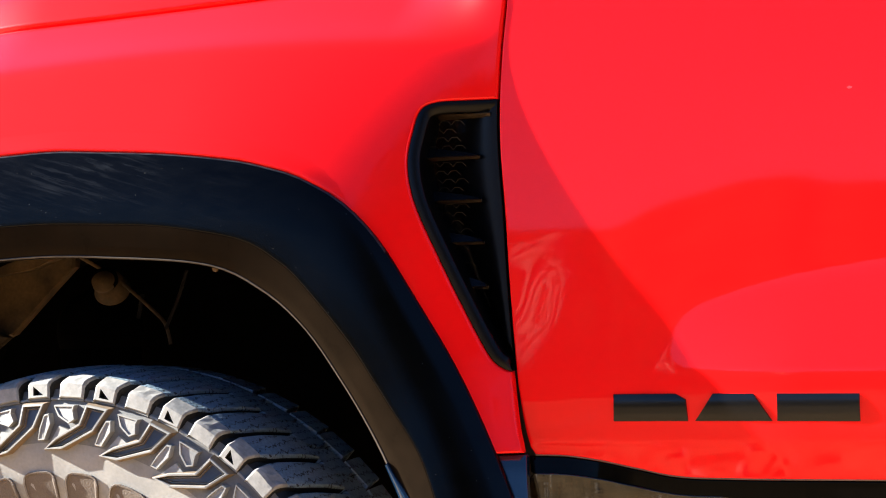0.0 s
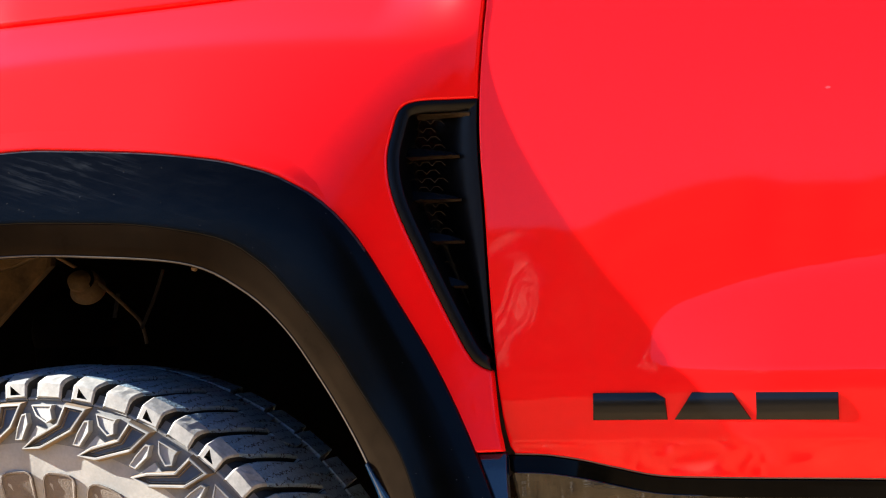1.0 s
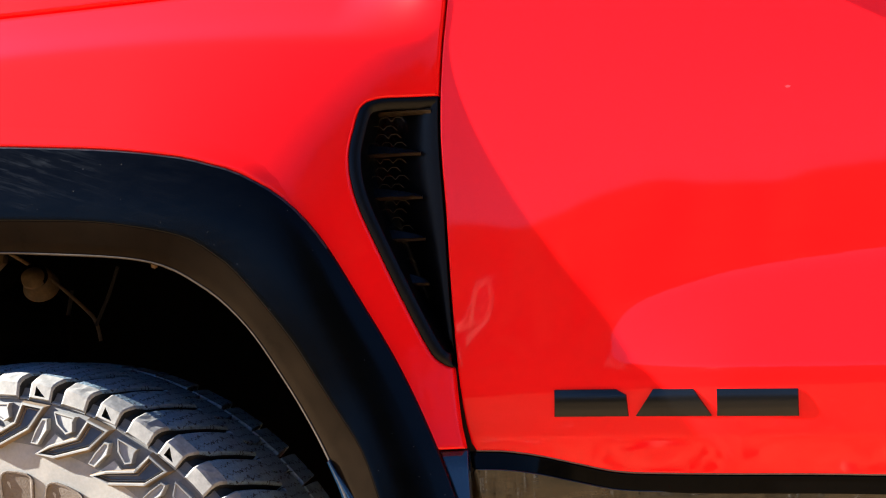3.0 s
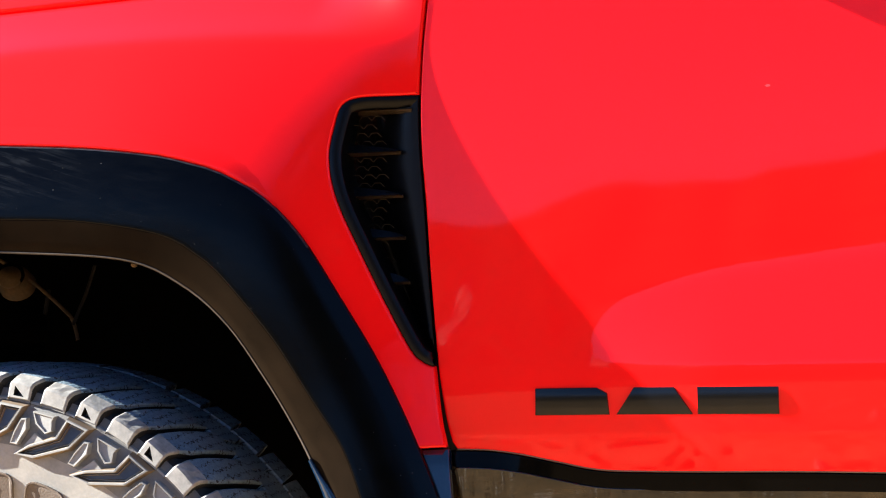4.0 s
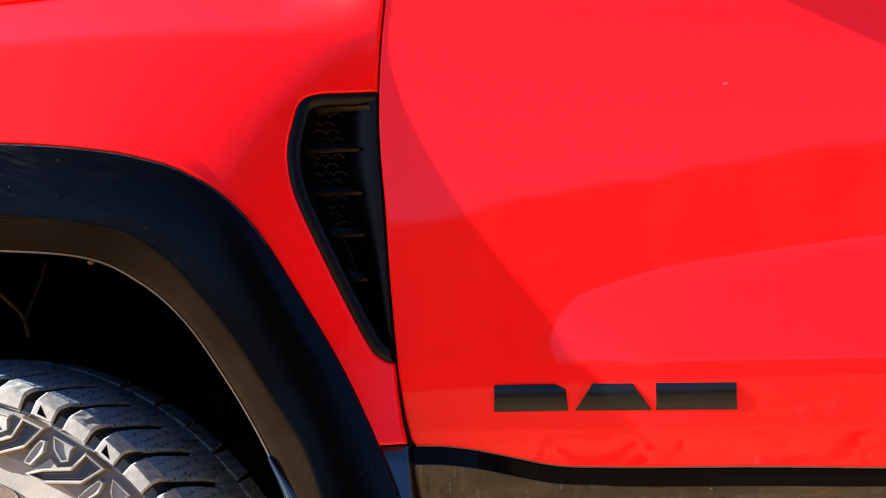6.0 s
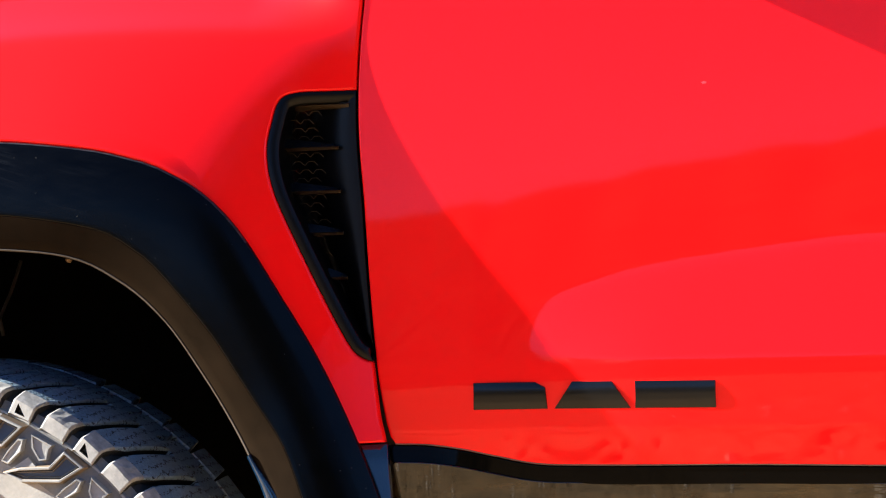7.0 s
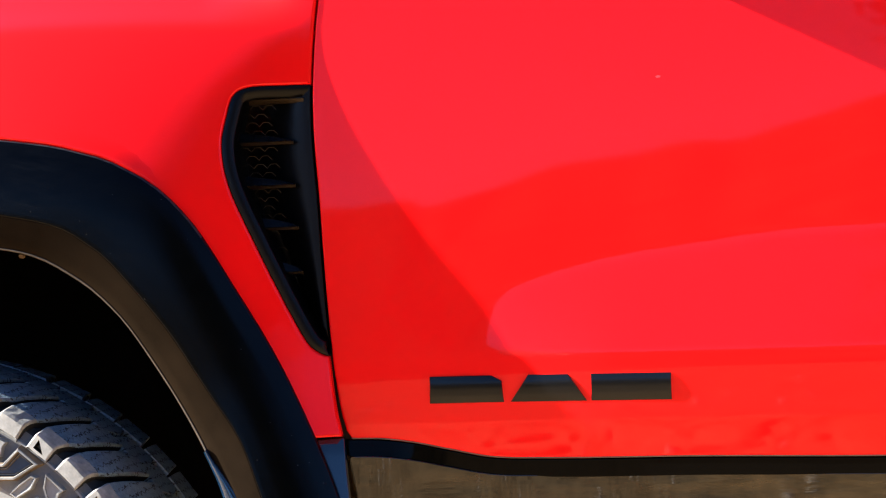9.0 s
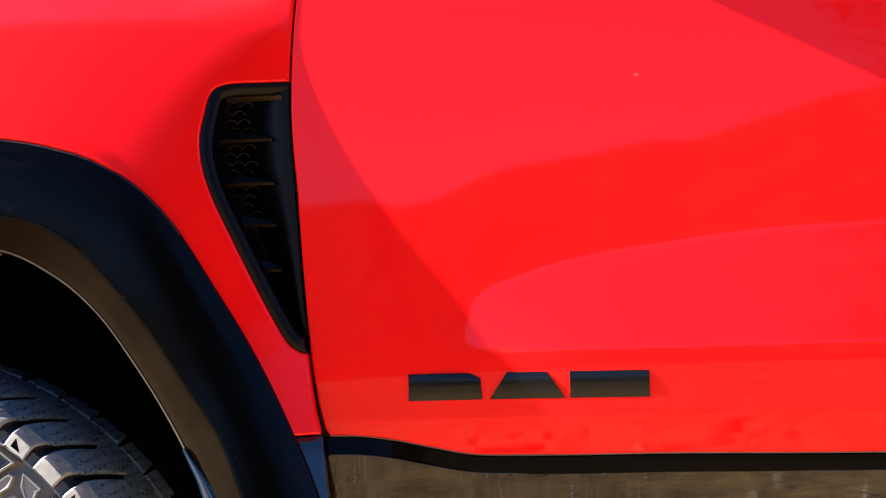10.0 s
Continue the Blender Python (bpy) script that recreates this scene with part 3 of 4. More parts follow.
for poly in BADGES:
    bm = bmesh.new()
    prism(bm, poly, lambda u, v, h: (u, door_y(u, v) - h, v), -0.002, 0.0020, 0.0009)
    mid = (poly[0][1] + poly[-1][1]) / 2
    for q in range(-11, 12):
        bmesh.ops.bisect_plane(bm, geom=bm.verts[:] + bm.edges[:] + bm.faces[:], plane_co=(0, 0, mid + 0.0019 * q), plane_no=(0, 0, 1))
    for v in bm.verts:
        if v.co.y < door_y(v.co.x, v.co.z) - 0.0015:
            v.co.y -= 0.0026 * (1 - ((v.co.z - mid) / 0.0225) ** 2)
    part("badge_block", bm, BADGE, door, "satin black raised badge block")

# chip in the paint
bm = bmesh.new()
prism(bm, [(0.701, 1.347), (0.706, 1.349), (0.711, 1.3475), (0.710, 1.345), (0.704, 1.344)], lambda u, v, h: (u, door_y(u, v) - h, v), -0.001, 0.0004, 0.0001)
part("paint_chip", bm, material("chipped_paint", (0.85, 0.07, 0.08), rough=0.6, scale=300.0, bump=0.1), door, "pale chip in the paint")

# side mirror, throws its shadow on the door
mirror = new("side_mirror")
mirror.parent = truck
bm = bmesh.new()
box(bm, pose(0.57, -0.26, 1.785, 0, 0, -8), (0.11, 0.24, 0.26), 0.035)
part("housing", bm, SATIN, mirror)
bm = bmesh.new()
box(bm, pose(0.585, -0.06, 1.69), (0.11, 0.20, 0.13), 0.012)
part("arm", bm, SATIN, mirror)
bm = bmesh.new()
box(bm, pose(0.627, -0.252, 1.785, 0, 0, -8), (0.006, 0.20, 0.21), 0.002)
part("glass", bm, MIRROR, mirror)

# ---- front wheel ----
WX, WZ = -0.755, 0.257


def wall_y(r):
    """The tyre's outer sidewall."""
    return float(np.interp(r, [0.235, 0.26, 0.30, 0.335, 0.36, 0.38, 0.40, 0.415, 0.426], [-0.004, -0.019, -0.032, -0.0355, -0.0335, -0.0285, -0.020, -0.011, 0.000]))


prof = [(wall_y(r) , r) for r in np.linspace(0.235, 0.426, 26)] + [(0.02, 0.4265), (0.13, 0.4255), (0.20, 0.4215), (0.24, 0.417), (0.262, 0.413), (0.28, 0.40), (0.285, 0.33), (0.26, 0.235)]
rows = []
for k in range(181):
    a = 2 * math.pi * k / 180
    rows.append([(r * math.sin(a), y, r * math.cos(a)) for y, r in prof])
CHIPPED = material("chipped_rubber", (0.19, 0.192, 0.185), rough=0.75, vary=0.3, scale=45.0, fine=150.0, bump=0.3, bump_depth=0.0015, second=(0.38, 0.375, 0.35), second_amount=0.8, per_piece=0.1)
# chevron walls: the brown light they catch is put into the colour
WALL_TINT = material("lit_brown_rubber", (0.17, 0.12, 0.075), rough=0.8, vary=0.2, scale=30.0, fine=300.0, bump=0.15)
# shade and sky reflection of the chevron recesses, mixed into one dark blue
RECESS_SHADE = material("shaded_recess_rubber", (0.055, 0.066, 0.085), rough=0.45, vary=0.2, scale=30.0, fine=300.0, bump=0.1)
# darker grey for the sidewall's outer ring
SIDE_GREY = material("grey_rubber", (0.125, 0.128, 0.13), rough=0.75, vary=0.2, scale=20.0, fine=300.0, bump=0.12, second=(0.19, 0.185, 0.17), second_amount=0.7)
# near black: the shade down in the grooves is put into the colour
GROOVE_SHADE = material("groove_shade_rubber", (0.020, 0.018, 0.016), rough=0.7, vary=0.3, scale=30.0, fine=300.0, bump=0.3)
tyre = loft("tyre", rows, RUBBER, truck, "dusty off-road tyre with chunky tread")
tyre.data.materials.append(GROOVE_SHADE)
tyre.data.materials.append(SIDE_GREY)
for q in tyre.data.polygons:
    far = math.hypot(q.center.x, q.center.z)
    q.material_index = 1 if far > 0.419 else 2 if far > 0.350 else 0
tyre.location, tyre.rotation_euler, tyre.scale = (WX, 0.012, WZ), (0, 0, radians(-6)), (1.42, 1.42, 1.42)
bm = bmesh.new()
bmesh.ops.create_cone(bm, cap_ends=True, segments=96, radius1=0.335, radius2=0.335, depth=0.36, matrix=Matrix.Translation((WX, 0.012, WZ)) @ pose(0, 0, 0, 0, 0, -6) @ pose(0, 0.20, 0, 90))
part("rim", bm, STEEL, truck, "dark alloy wheel rim", True)


def on_wall(a, r, h):
    return (r * math.sin(a), wall_y(r) - h, r * math.cos(a))


def on_tread(a, y, h):
    h += 0.0020 - 0.010 * (max(0.0, y - 0.10) / 0.2) ** 2
    return ((0.4255 + h) * math.sin(a), y, (0.4255 + h) * math.cos(a))


def wall_polar(points):
    """Plan coordinates on the sidewall, millimetres right of and below the rib's top, to angle and radius."""
    return [(math.atan2(u, 0.400 * 1000 - v), math.hypot(u, 400 - v) / 1000) for u, v in points]


def mesh_of(bm, name, mat):
    bm.normal_update()
    me = bpy.data.meshes.new(name)
    bm.to_mesh(me)
    bm.free()
    me.materials.append(mat)
    return me


def ridge_loop(points, width=2.2, height=0.012):
    """A raised rim round a sunken pad."""
    bm = bmesh.new()
    pl = [Vector(p) for p in points]
    n = len(pl)
    outs = []
    for i in range(n):
        d0, d1 = (pl[i] - pl[i - 1]).normalized(), (pl[(i + 1) % n] - pl[i]).normalized()
        m = (Vector((-d0.y, d0.x)) + Vector((-d1.y, d1.x))).normalized()
        k = min(2.0, 1 / max(0.4, m.dot(Vector((-d0.y, d0.x)))))
        outs.append(m * k)
    if sum(a.x * b.y - b.x * a.y for a, b in zip(pl, pl[1:] + pl[:1])) < 0:
        outs = [-o for o in outs]
    levels = [(-3.6, -0.002), (-0.9, height * 0.86), (-0.2, height), (width - 0.4, height), (width + 0.3, height * 0.8), (width + 1.4, 0.0030), (width + 2.2, 0.0028), (width + 2.6, 0.0052), (width + 3.3, 0.0054), (width + 4.2, 0.0030)]
    rings = []
    for off, h in levels:
        polar = wall_polar([p + o * off for p, o in zip(pl, outs)])
        rings.append([bm.verts.new(on_wall(a, r, h)) for a, r in polar])
    for r0, r1 in zip(rings, rings[1:]):
        for i in range(n):
            bm.faces.new((r0[i], r0[(i + 1) % n], r1[(i + 1) % n], r1[i]))
    # painted tones: recess shade on the channel floors, lit brown on the walls
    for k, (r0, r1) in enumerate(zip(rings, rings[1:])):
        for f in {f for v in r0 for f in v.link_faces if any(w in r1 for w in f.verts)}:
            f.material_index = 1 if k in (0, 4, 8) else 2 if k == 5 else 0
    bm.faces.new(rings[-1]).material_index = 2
    bmesh.ops.recalc_face_normals(bm, faces=bm.faces)
    return bm


def sunk(bm, rim, depth):
    """Sinks the outer face, leaving a raised rim."""
    bm.normal_update()
    f = min(bm.faces, key=lambda q: (len(q.verts) < 5, q.calc_center_median().y))
    bmesh.ops.inset_individual(bm, faces=[f], thickness=rim)
    bmesh.ops.inset_individual(bm, faces=[f], thickness=0.0008, depth=-depth)


PAIRS = 26
STEP = 2 * math.pi / PAIRS
chevron = mesh_of(ridge_loop([(-7, 58), (19, 57), (63, 35), (79, 8), (48, 2), (42, 26), (9, 44)]), "chevron", RUBBER)
chevron.materials.append(WALL_TINT)
chevron.materials.append(RECESS_SHADE)
bm = bmesh.new()
prism(bm, wall_polar([(-1, 2), (30, 2), (29, 8), (34, 20), (26, 25), (9, 16)]), on_wall, -0.002, 0.011, 0.0011)
sunk(bm, 0.0022, 0.0022)
pad = mesh_of(bm, "pad", RUBBER)
bm = bmesh.new()
prism(bm, wall_polar([(80, 22), (87, 22), (89, 36), (77, 55), (67, 53), (72, 38)]), on_wall, -0.002, 0.011, 0.0011)
sunk(bm, 0.0016, 0.0012)
flake = mesh_of(bm, "flake", RUBBER)
bm = bmesh.new()
prism(bm, wall_polar([(-2, 50), (10, 28), (26, 34)]), on_wall, -0.002, 0.0065, 0.0008)
wedge = mesh_of(bm, "wedge", RUBBER)


def shoulder(width, notch):
    """A shoulder block: its end face on the sidewall, its top on the tread, skewed along the tread."""
    bm = bmesh.new()
    w = width / 2
    sect = [(-0.0215, 0.4075), (-0.0250, 0.4095), (-0.0225, 0.4265), (-0.0185, 0.4302), (-0.0130, 0.4332), (-0.002, 0.4375), (0.02, 0.4392), (0.045, 0.4420), (0.080, 0.4440), (0.122, 0.4445), (0.124, 0.424)]
    cuts = (-1, -0.95, -0.84, 0.84, 0.95, 1) if notch else (-1, -0.95, -0.84, -0.4, 0.0, 0.4, 0.84, 0.95, 1)
    rows_ = []
    for c_ in cuts:
        drop = 0.0042 if abs(c_) == 1 else 0.0013 if abs(c_) > 0.9 else 0.0
        rows_.append([])
        for y, r in sect:
            t = max(0.0, y + 0.02) / 0.09
            a = w * c_ * (1 - 0.08 * (r - 0.4) / 0.04) + 0.041 * t
            a += (0.0695 * STEP / 0.157 / 2 - w) * c_ * smooth01((y + 0.020) / 0.034)
            worn = 0.0016 * noise.noise((c_ * 3 + width * 90, y * 160, r * 160)) if 0.41 < r < 0.4404 else 0.0
            r -= worn
            rows_[-1].append(bm.verts.new(((r - drop) * math.sin(a), y + drop * 0.5, (r - drop) * math.cos(a))))
    for r0, r1 in zip(rows_, rows_[1:]):
        for i in range(len(sect) - 1):
            bm.faces.new((r0[i], r1[i], r1[i + 1], r0[i + 1]))
    foot = []
    for row in (rows_[0], rows_[-1]):
        low = []
        for v in row:
            k = 0.418 / v.co.xz.length
            low.append(bm.verts.new((v.co.x * k, max(v.co.y, -0.010) + 0.004, v.co.z * k)))
        for i in range(len(sect) - 1):
            foot.append(bm.faces.new((row[i], row[i + 1], low[i + 1], low[i])))
    bmesh.ops.recalc_face_normals(bm, faces=bm.faces)
    pit = []
    if notch:  # a three-cornered hole in the end face
        f = min(bm.faces, key=lambda q: (q.calc_center_median() - Vector((0, -0.025, 0.418))).length)
        low = sorted(f.verts, key=lambda v: v.co.z)[:2]
        high = [v for v in f.verts if v not in low]
        bl, br = sorted(low, key=lambda v: v.co.x)
        tl, tr = sorted(high, key=lambda v: v.co.x)

        def inside(u, v):
            return bl.co.lerp(br.co, u).lerp(tl.co.lerp(tr.co, u), v)

        bm.faces.remove(f)
        mouth = [bm.verts.new(inside(*q)) for q in ((0.22, 0.14), (0.78, 0.14), (0.22, 0.84))]
        base = [bm.verts.new(v.co + Vector((0, 0.014, 0))) for v in mouth]
        bm.faces.new((bl, br, mouth[1], mouth[0]))
        bm.faces.new((br, tr, tl, mouth[2], mouth[1]))
        bm.faces.new((tl, bl, mouth[0], mouth[2]))
        pit = [bm.faces.new((mouth[i], mouth[(i + 1) % 3], base[(i + 1) % 3], base[i])) for i in range(3)]
        pit.append(bm.faces.new(base))
        bmesh.ops.recalc_face_normals(bm, faces=bm.faces)
    # feet and pit take the painted groove shade, the top the tread colour
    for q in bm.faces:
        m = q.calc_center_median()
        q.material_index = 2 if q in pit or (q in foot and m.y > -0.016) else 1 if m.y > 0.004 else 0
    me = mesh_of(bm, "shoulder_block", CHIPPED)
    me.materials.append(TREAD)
    me.materials.append(GROOVE_SHADE)
    return me


def block(y0, y1, w, skew, wob):
    bm = bmesh.new()
    poly = [(-w, y0), (w * 0.9, y0 + wob), (w + skew, (y0 + y1) / 2), (w * 0.8 + skew, y1), (-w * 0.9 + skew, y1 - wob), (-w + skew * 0.5, (y0 + y1) / 2 + wob)]
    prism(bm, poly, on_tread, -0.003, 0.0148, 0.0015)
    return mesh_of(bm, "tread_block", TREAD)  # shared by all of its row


plain, holed = shoulder(0.092, False), shoulder(0.081, True)
rows_of = [block(0.121, 0.187, 0.0555, 0.018, 0.006), block(0.192, 0.258, 0.0555, -0.016, 0.006)]
PHASE = 0.052
jog = random.Random(3)
for k in range(PAIRS):
    turn = pose(0, 0, 0, 0, math.degrees(k * STEP), 0)
    linked("chevron", chevron, tyre, turn)
    linked("pad", pad, tyre, turn)
    linked("flake", flake, tyre, turn)
    linked("wedge", wedge, tyre, turn)
    linked("shoulder_block", plain, tyre, pose(0, 0, 0, 0, math.degrees(PHASE + k * STEP), 0))
    linked("shoulder_block", holed, tyre, pose(0, 0, 0, 0, math.degrees(PHASE + (k + 0.5) * STEP), 0))
    for j, me in enumerate(rows_of):
        for h in (0.0, 0.5):
            linked("tread_block", me, tyre, pose(0, 0, 0, 0, math.degrees(PHASE + (k + h + 0.3 * j) * STEP + jog.uniform(-0.006, 0.006)), 0))
# rib round the shoulder
bm = bmesh.new()
ring = []
for k in range(180):
    a = 2 * math.pi * k / 180
    ring.append([bm.verts.new(on_wall(a, 0.4065 + d, h)) for d, h in ((-0.0026, -0.001), (-0.0013, 0.0045), (0.0010, 0.0045), (0.0026, -0.001))])
for k in range(180):
    for i in range(3):
        bm.faces.new((ring[k][i], ring[k][i + 1], ring[(k + 1) % 180][i + 1], ring[(k + 1) % 180][i]))
bmesh.ops.recalc_face_normals(bm, faces=bm.faces)
part("shoulder_rib", bm, RUBBER, tyre)
# embossed bars in place of the maker's writing
for a0, half in ((-1.138, 0.085), (-0.926, 0.085), (-0.714, 0.085), (-0.502, 0.085), (-0.290, 0.085), (-0.078, 0.085), (0.134, 0.085), (0.372, 0.100)):
    bm = bmesh.new()
    ro, ri, poly = 0.313, 0.256, []
    for q in range(20):
        g = 2 * math.pi * q / 20
        cx, cy = math.cos(g), math.sin(g)
        poly.append((a0 + half * math.copysign(abs(cx) ** 0.5, cx), (ro + ri) / 2 + (ro - ri) / 2 * math.copysign(abs(cy) ** 0.5, cy)))
    prism(bm, poly, on_wall, -0.001, 0.0035, 0.0012)
    sunk(bm, 0.0022, 0.0018)
    part("embossed_bar", bm, LETTER, tyre, "brownish raised bar on the sidewall")

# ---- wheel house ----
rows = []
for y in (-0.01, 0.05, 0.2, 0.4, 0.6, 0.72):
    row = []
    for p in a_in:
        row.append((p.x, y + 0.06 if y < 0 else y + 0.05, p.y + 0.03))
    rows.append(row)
loft("wheel_liner", rows, DARK, truck, "felt wheel-house liner, coloured near black for its shade")
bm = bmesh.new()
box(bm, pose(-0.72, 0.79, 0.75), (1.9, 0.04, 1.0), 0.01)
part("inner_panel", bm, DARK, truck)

# suspension parts deep in the wheel house
def tube(name, points, radius, mat, parent, label=""):
    cu = bpy.data.curves.new(name, "CURVE")
    cu.dimensions, cu.bevel_depth, cu.bevel_resolution, cu.resolution_u = "3D", radius, 4, 8
    sp = cu.splines.new("NURBS")
    sp.points.add(len(points) - 1)
    for q, p in zip(sp.points, points):
        q.co = (*p, 1)
    sp.use_endpoint_u, sp.order_u = True, 3
    cu.materials.append(mat)
    ob = new(name, cu)
    ob.parent = parent
    return tagged(ob, label)


control_arm = new("suspension")
control_arm.parent = truck
tagged(control_arm, "dusty brown suspension arm and bracket")
tube("strap", [(-0.951, 0.39, 1.132), (-0.890, 0.39, 1.099), (-0.820, 0.39, 1.058), (-0.779, 0.40, 1.021), (-0.744, 0.42, 0.982), (-0.726, 0.43, 0.959), (-0.720, 0.43, 0.919)], 0.0038, DUSTY, control_arm)
tube("hose", [(-0.672, 0.41, 1.071), (-0.689, 0.41, 1.02), (-0.709, 0.41, 0.979), (-0.722, 0.41, 0.951)], 0.0035, DIM_BROWN, control_arm)
tube("strap_tail", [(-0.772, 0.41, 1.024), (-0.776, 0.41, 1.004), (-0.782, 0.41, 0.974)], 0.0042, DIM_BROWN, control_arm)
bm = bmesh.new()
bmesh.ops.create_cone(bm, cap_ends=True, segments=32, radius1=0.040, radius2=0.026, depth=0.045, matrix=pose(-0.838, 0.40, 1.043, 55, 0, 10))
bmesh.ops.bevel(bm, geom=[e for e in bm.edges if len(e.link_faces) == 2 and e.calc_face_angle() > 1], offset=0.006, segments=2, affect="EDGES")
part("bushing", bm, DUSTY, control_arm, "", True)
for cap, mat, r, y, z in (("bushing_ring", DARK, 0.027, 0.372, 1.056), ("bushing_cap", DUSTY, 0.024, 0.366, 1.051)):
    bm = bmesh.new()
    bmesh.ops.create_cone(bm, cap_ends=True, segments=24, radius1=r, radius2=r, depth=0.012, matrix=pose(-0.838, y, z, 55, 0, 10))
    part(cap, bm, mat, control_arm, "", True)
bm = bmesh.new()
bmesh.ops.create_uvsphere(bm, u_segments=32, v_segments=18, radius=0.095, matrix=pose(-0.945, 0.58, 0.946))
bmesh.ops.create_cone(bm, cap_ends=True, segments=32, radius1=0.075, radius2=0.09, depth=0.3, matrix=pose(-0.945, 0.58, 0.796))
part("spring_tower", bm, DARK, control_arm, "", True)


def plate(name, poly, y, thick):
    bm = bmesh.new()
    prism(bm, poly, lambda u, v, h: (u, y - h + 0.25 * (v - 1.0), v), 0.0, thick, 0.006)
    part(name, bm, DUSTY, control_arm)


plate("bracket", [(-1.234, 1.165), (-0.930, 1.133), (-0.931, 1.084), (-0.975, 1.037), (-1.056, 0.946), (-1.106, 0.925), (-1.242, 0.944)], 0.43, 0.03)
plate("rib", [(-1.237, 1.077), (-1.176, 1.053), (-1.003, 1.081), (-0.930, 1.111), (-0.930, 1.127), (-1.051, 1.115), (-1.236, 1.110)], 0.39, 0.03)
plate("lower_rib", [(-1.240, 0.999), (-1.105, 0.964), (-1.044, 0.941), (-1.082, 0.908), (-1.242, 0.944)], 0.38, 0.03)

# cab behind the door, seal behind the gap
bm = bmesh.new()
box(bm, pose(0.70, 0.95, 1.0), (1.04, 1.78, 1.10), 0.03)
part("cab_shell", bm, PAINT, truck)
rows = []
for p in GAP:
    rows.append([(p.x - 0.03, 0.085, p.y), (p.x + 0.04, 0.085, p.y)])
loft("cladding_backing", [[(x, door_y(x, clad_z(x)) + 0.06, clad_z(x) + 0.02), (x, door_y(x, clad_z(x)) + 0.06, 0.50)] for x in np.linspace(0.17, 1.2, 30)], DARK, truck)
loft("door_seal", rows, material("rubber_seal", (0.022, 0.017, 0.013), rough=0.6, scale=20.0, bump=0.1), truck)
bm = bmesh.new()
box(bm, pose(-0.74, 0.95, 1.27), (1.68, 1.70, 0.16), 0.03)
part("engine_bay_floor", bm, DARK, truck)
bm = bmesh.new()
box(bm, pose(-1.60, 0.95, 1.0), (0.04, 1.9, 0.60), 0.02)
part("front_panel", bm, PAINT, truck)

# ---- ground and distance ----
def rise(x, y):
    near = max(0.0, min(1.0, (-y - 3.0) / 6))
    return 0.05 * near * noise.noise((x * 0.5, y * 0.5, 0)) + 0.35 * min(1, max(0, -y - 8) / 40) * noise.noise((x * 0.06, y * 0.06, 3))


far = [round(float(v), 3) for v in 6 + np.linspace(0, 1, 46) ** 3 * 1494]
xs = [-v for v in reversed(far)] + [round(v * 0.12, 3) for v in range(-49, 50)] + far
ys = xs
bm = bmesh.new()
grid = [[bm.verts.new((x, y, rise(x, y))) for x in xs] for y in ys]
for r0, r1 in zip(grid, grid[1:]):
    for k in range(len(xs) - 1):
        bm.faces.new((r0[k], r0[k + 1], r1[k + 1], r1[k]))
for q in bm.faces:
    c = q.calc_center_median()
    if c.y + 0.8 * noise.noise((c.x * 0.7, c.y * 0.7, 7.0)) + 0.4 * noise.noise((c.x * 2.1, c.y * 2.1, 3.0)) < -2.2:
        q.material_index = 1
ground = part("ground", bm, SAND, None, "dry sandy ground with sparse grass", True)
ground.data.materials.append(VERGE)
tagged(ground, "", "ground", "", "structure")

HILL_AZ = [-110, -40, -16, -8, -4, 0, 4, 8, 14, 30, 110]  # degrees, 0 straight out from the flank
HILL_UP = [5, 6, 6.9, 6.8, 6.8, 6.9, 7.1, 8.4, 11, 10, 7]
bm = bmesh.new()
cols = []
for k in range(0, 961):
    k /= 4
    a = math.radians(-200 + 220 * k / 240)
    az = -110 + 220 * k / 240
    up = float(np.interp(az, HILL_AZ, HILL_UP)) + 0.3 * noise.noise((k * 0.21, 1.3, 0)) + 0.25 * noise.noise((k * 0.7, 2.3, 0))
    h = 150 * math.tan(radians(up))
    near = 10
    cols.append([])
    for j in range(9):
        q = near + (150 - near) * (j / 8) ** 1.5
        z = h * ((q - near) / (150 - near)) ** 1.15 * (1 + 0.12 * noise.noise((k * 0.12, j * 0.7, 5)))
        cols[-1].append(bm.verts.new((math.cos(a) * q, math.sin(a) * q, z - 0.05)))
for c0, c1 in zip(cols, cols[1:]):
    for j in range(8):
        bm.faces.new((c0[j], c1[j], c1[j + 1], c0[j + 1]))
slope = BVHTree.FromBMesh(bm)
hills = part("backdrop_hills", bm, HILLM, None, "low scrub-covered hills on the horizon", True)
tagged(hills, "", "hills", "", "structure")


def unit_ball(subdivisions):
    bm = bmesh.new()
    bmesh.ops.create_icosphere(bm, subdivisions=subdivisions, radius=1.0)
    out = [v.co.copy() for v in bm.verts], [[v.index for v in f.verts] for f in bm.faces]
    bm.free()
    return out


BALLS = {1: unit_ball(1), 2: unit_ball(2)}


def litter(name, count, make, mat, label, category, spread):
    rng = random.Random(7)
    verts, faces = [], []
    for _ in range(count):
        d = 0.45 + spread * rng.random() ** 1.6
        x, y = rng.uniform(-1, 1) * (2.0 + d), -d - 0.2
        make(verts, faces, rng, x, y)
    me = bpy.data.meshes.new(name)
    me.from_pydata(verts, [], faces)
    me.materials.append(mat)
    return tagged(new(name, me), label, category, "", "stuff")


def lump(verts, faces, m, subdivisions, rough):
    co, fs = BALLS[subdivisions]
    n = len(verts)
    for v in co:
        p = m @ v
        verts.append(p + Vector((0, 0, rough * noise.noise(p * 25))))
    faces += [[n + k for k in f] for f in fs]


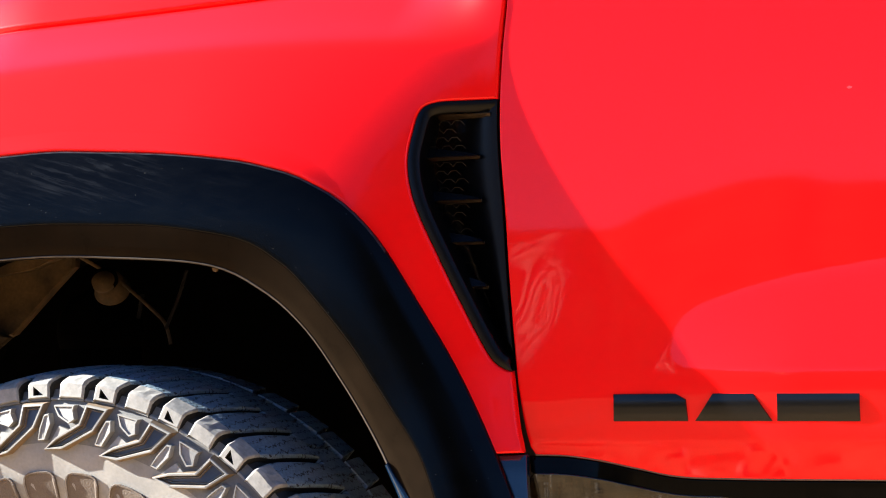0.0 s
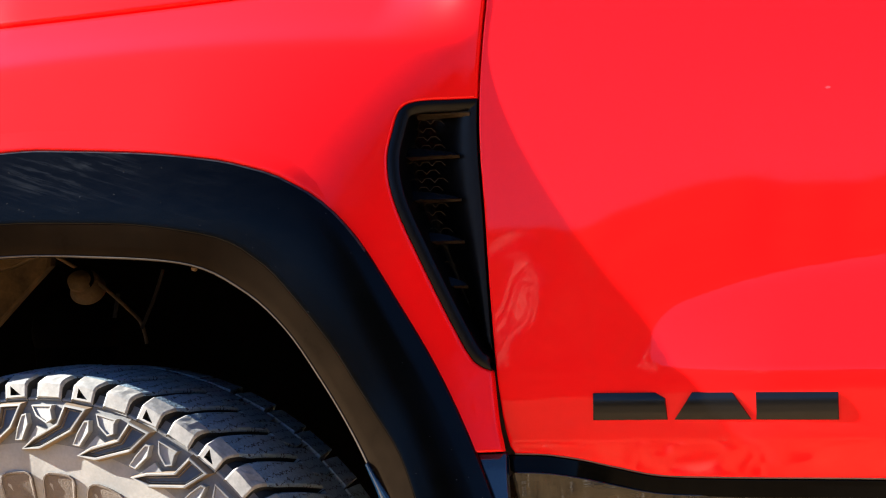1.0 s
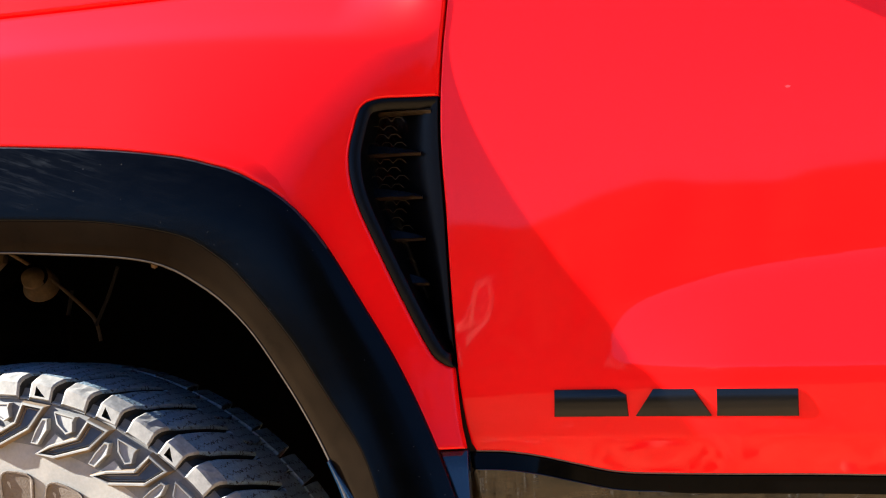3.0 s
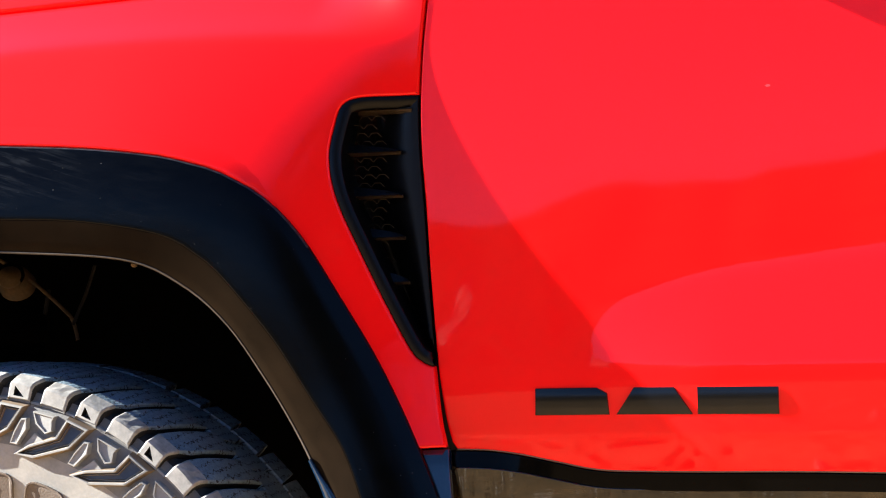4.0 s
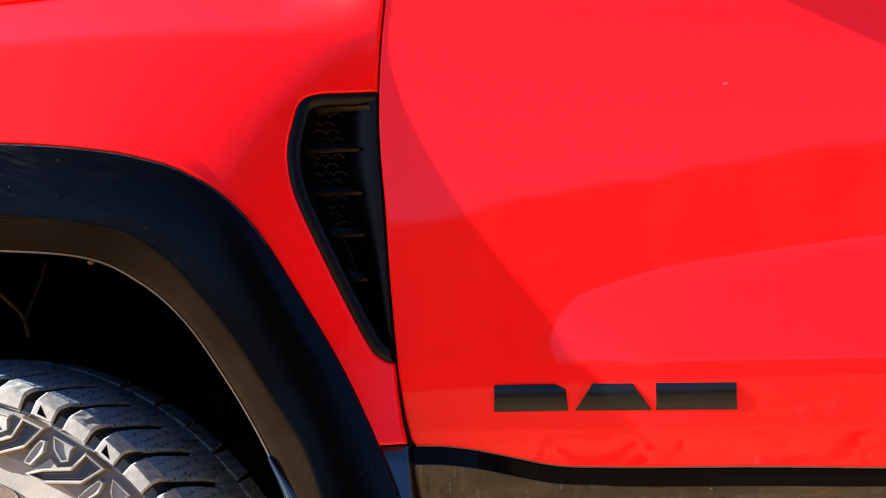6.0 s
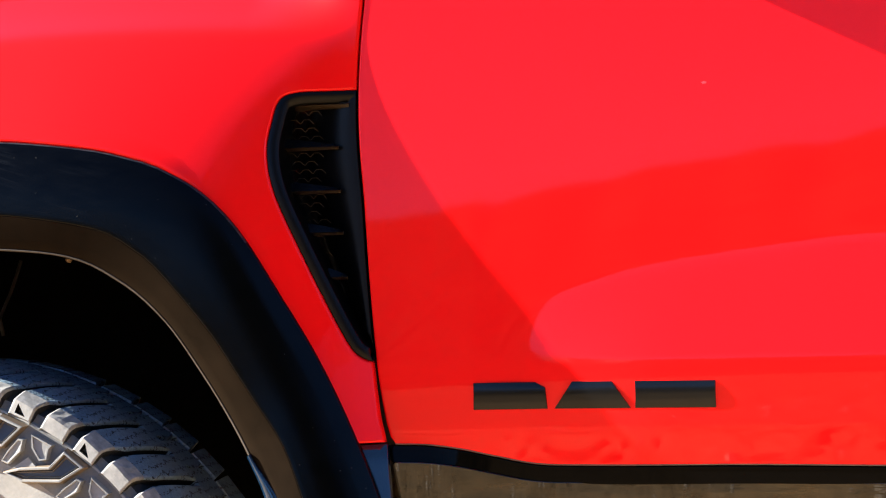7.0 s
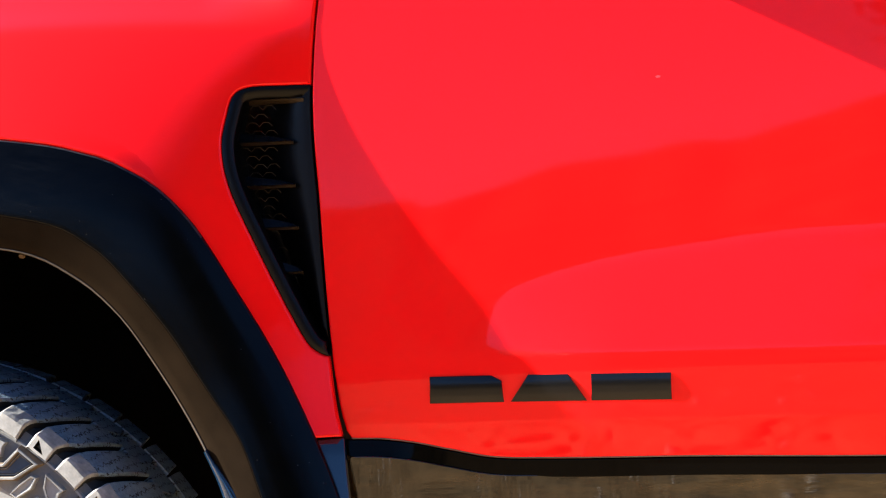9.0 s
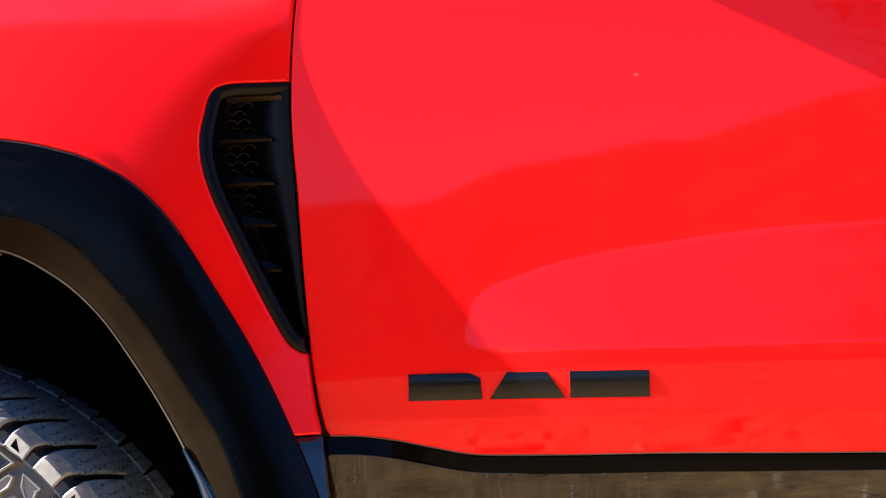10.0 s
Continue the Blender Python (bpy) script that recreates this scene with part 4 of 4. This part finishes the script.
def tuft(verts, faces, rng, x, y):
    for _ in range(rng.randint(5, 12)):
        a, l, w = rng.uniform(0, 6.28), rng.uniform(0.01, 0.035), 0.004
        bx, by = x + rng.gauss(0, 0.04), y + rng.gauss(0, 0.04)
        z = rise(bx, by)
        out = rng.uniform(0.8, 2.0) * l
        n = len(verts)
        verts += [(bx - w * math.sin(a), by + w * math.cos(a), z - 0.005), (bx + w * math.sin(a), by - w * math.cos(a), z - 0.005), (bx + out * math.cos(a), by + out * math.sin(a), z + l)]
        faces.append([n, n + 1, n + 2])


def clod(verts, faces, rng, x, y):
    r = rng.uniform(0.008, 0.028)
    m = pose(x, y, rise(x, y) + r * 0.05, 0, 0, rng.uniform(-25, 25)) @ Matrix.Diagonal((r * rng.uniform(1.0, 2.2), r, r * rng.uniform(0.2, 0.4), 1))
    lump(verts, faces, m, 2, 0.35 * r)


def stone(verts, faces, rng, x, y):
    r = rng.uniform(0.008, 0.03)
    m = pose(x, y, rise(x, y) + r * 0.15, rng.uniform(0, 90), rng.uniform(0, 90), rng.uniform(0, 90)) @ Matrix.Diagonal((r, r * rng.uniform(0.6, 1), r * rng.uniform(0.5, 0.8), 1))
    lump(verts, faces, m, 1, 0.0)


litter("grass_tufts", 900, tuft, SCRUB, "sparse dry grass tufts on the sand", "grass", 14)
litter("clods", 2600, clod, CLOD, "low crumbled clods of earth on the sand", "earth", 9)
litter("stones", 1100, stone, STONE, "small sandy stones scattered on the ground", "stones", 7)


def lies_at(az, dist):
    """The hillside's point in that direction and distance."""
    x, y = dist * math.sin(radians(az)), -dist * math.cos(radians(az))
    hit = slope.ray_cast(Vector((x, y, 200)), Vector((0, 0, -1)))[0]
    return hit if hit else Vector((x, y, rise(x, y)))


def boulder(seed):
    bm = bmesh.new()
    bmesh.ops.create_icosphere(bm, subdivisions=3, radius=1.0)
    for v in bm.verts:
        d = v.co.normalized()
        v.co = d * (1 + 0.28 * noise.noise(d * 1.6 + Vector((seed, 0, 0))) + 0.10 * noise.noise(d * 5 + Vector((0, seed, 0))))
    return mesh_of(bm, "boulder", STONE)


# unseen boulders, added to give the door its bright mirrored streaks
rocks = [boulder(k * 3.0) for k in range(4)]
rng = random.Random(11)
for k in range(60):
    az, dist = rng.uniform(-15.5, -12.2), rng.uniform(22, 95)
    p = lies_at(az, dist)
    size = dist * rng.uniform(0.004, 0.0105)
    ob = new("boulder", rocks[k % 4])
    ob.location, ob.rotation_euler = p + Vector((0, 0, size * 0.5)), (0, 0, rng.uniform(0, 6))
    ob.scale = (size * rng.uniform(0.8, 1.3), size, size * rng.uniform(0.9, 1.7))
    tagged(ob, "unseen pale boulder on the dry slope, added for its reflection in the door", "boulder", "boulders on the slope")


def tree(az, dist, high, wide, seed):
    """An open-crowned tree: tapered trunk, limbs, and leaves thinning out towards the crown's edge."""
    rng = random.Random(seed)
    foot = lies_at(az, dist)
    ob = tagged(new("tree"), "unseen dark green open-crowned tree, added for its reflection in the fender", "tree", "trees beside the track")
    ob.location = foot - Vector((0, 0, 0.1))
    bm = bmesh.new()
    centre = Vector((0, 0, high * 0.62))
    limbs = [(Vector((0, 0, 0)), Vector((0.1, 0.05, high * 0.75)), 0.20)]
    for k in range(11):
        z = high * rng.uniform(0.2, 0.65)
        a = k * 2.4
        limbs.append((Vector((0, 0, z)), Vector((math.cos(a) * wide * 0.6, math.sin(a) * wide * 0.6, z + high * rng.uniform(0.05, 0.25))), 0.07))
    for a, b, rad in limbs:
        m = Matrix.Translation((a + b) / 2) @ (b - a).to_track_quat("Z", "Y").to_matrix().to_4x4()
        bmesh.ops.create_cone(bm, cap_ends=True, segments=9, radius1=rad, radius2=rad * 0.3, depth=(b - a).length, matrix=m)
    part("trunk", bm, BARK, ob, "", True)
    gen = np.random.default_rng(seed)
    n = 26000
    spread = np.array((wide * 0.46, wide * 0.46, high * 0.21))
    clumps = gen.normal(0, 1, (160, 3)) * spread
    at = clumps[gen.integers(0, 160, n)] + gen.normal(0, 0.38, (n, 3))
    at[:, 2] = np.maximum(at[:, 2], -high * 0.52) + centre.z
    u, w = gen.normal(0, 1, (n, 3)), gen.normal(0, 1, (n, 3))
    u *= 0.075 / np.linalg.norm(u, axis=1)[:, None]
    w *= 0.036 / np.linalg.norm(w, axis=1)[:, None]
    verts = np.stack((at - u, at + w, at + u, at - w), 1).reshape(-1, 3)
    me = bpy.data.meshes.new("crown")
    me.from_pydata(verts.tolist(), [], np.arange(n * 4).reshape(-1, 4).tolist())
    me.materials.append(LEAVES)
    crown = new("crown", me)
    crown.parent = ob


# unseen trees, added so that their reflection darkens the fender
for az, dist, high, wide, seed in ((15.5, 19, 9.5, 2.6, 1), (19.5, 21, 11.5, 3.4, 2), (24, 18, 10, 3.2, 3), (28.5, 22, 10.5, 3.4, 4), (33, 19, 7.5, 3.0, 5), (38, 23, 6.5, 2.6, 6)):
    tree(az, dist, high, wide, seed)
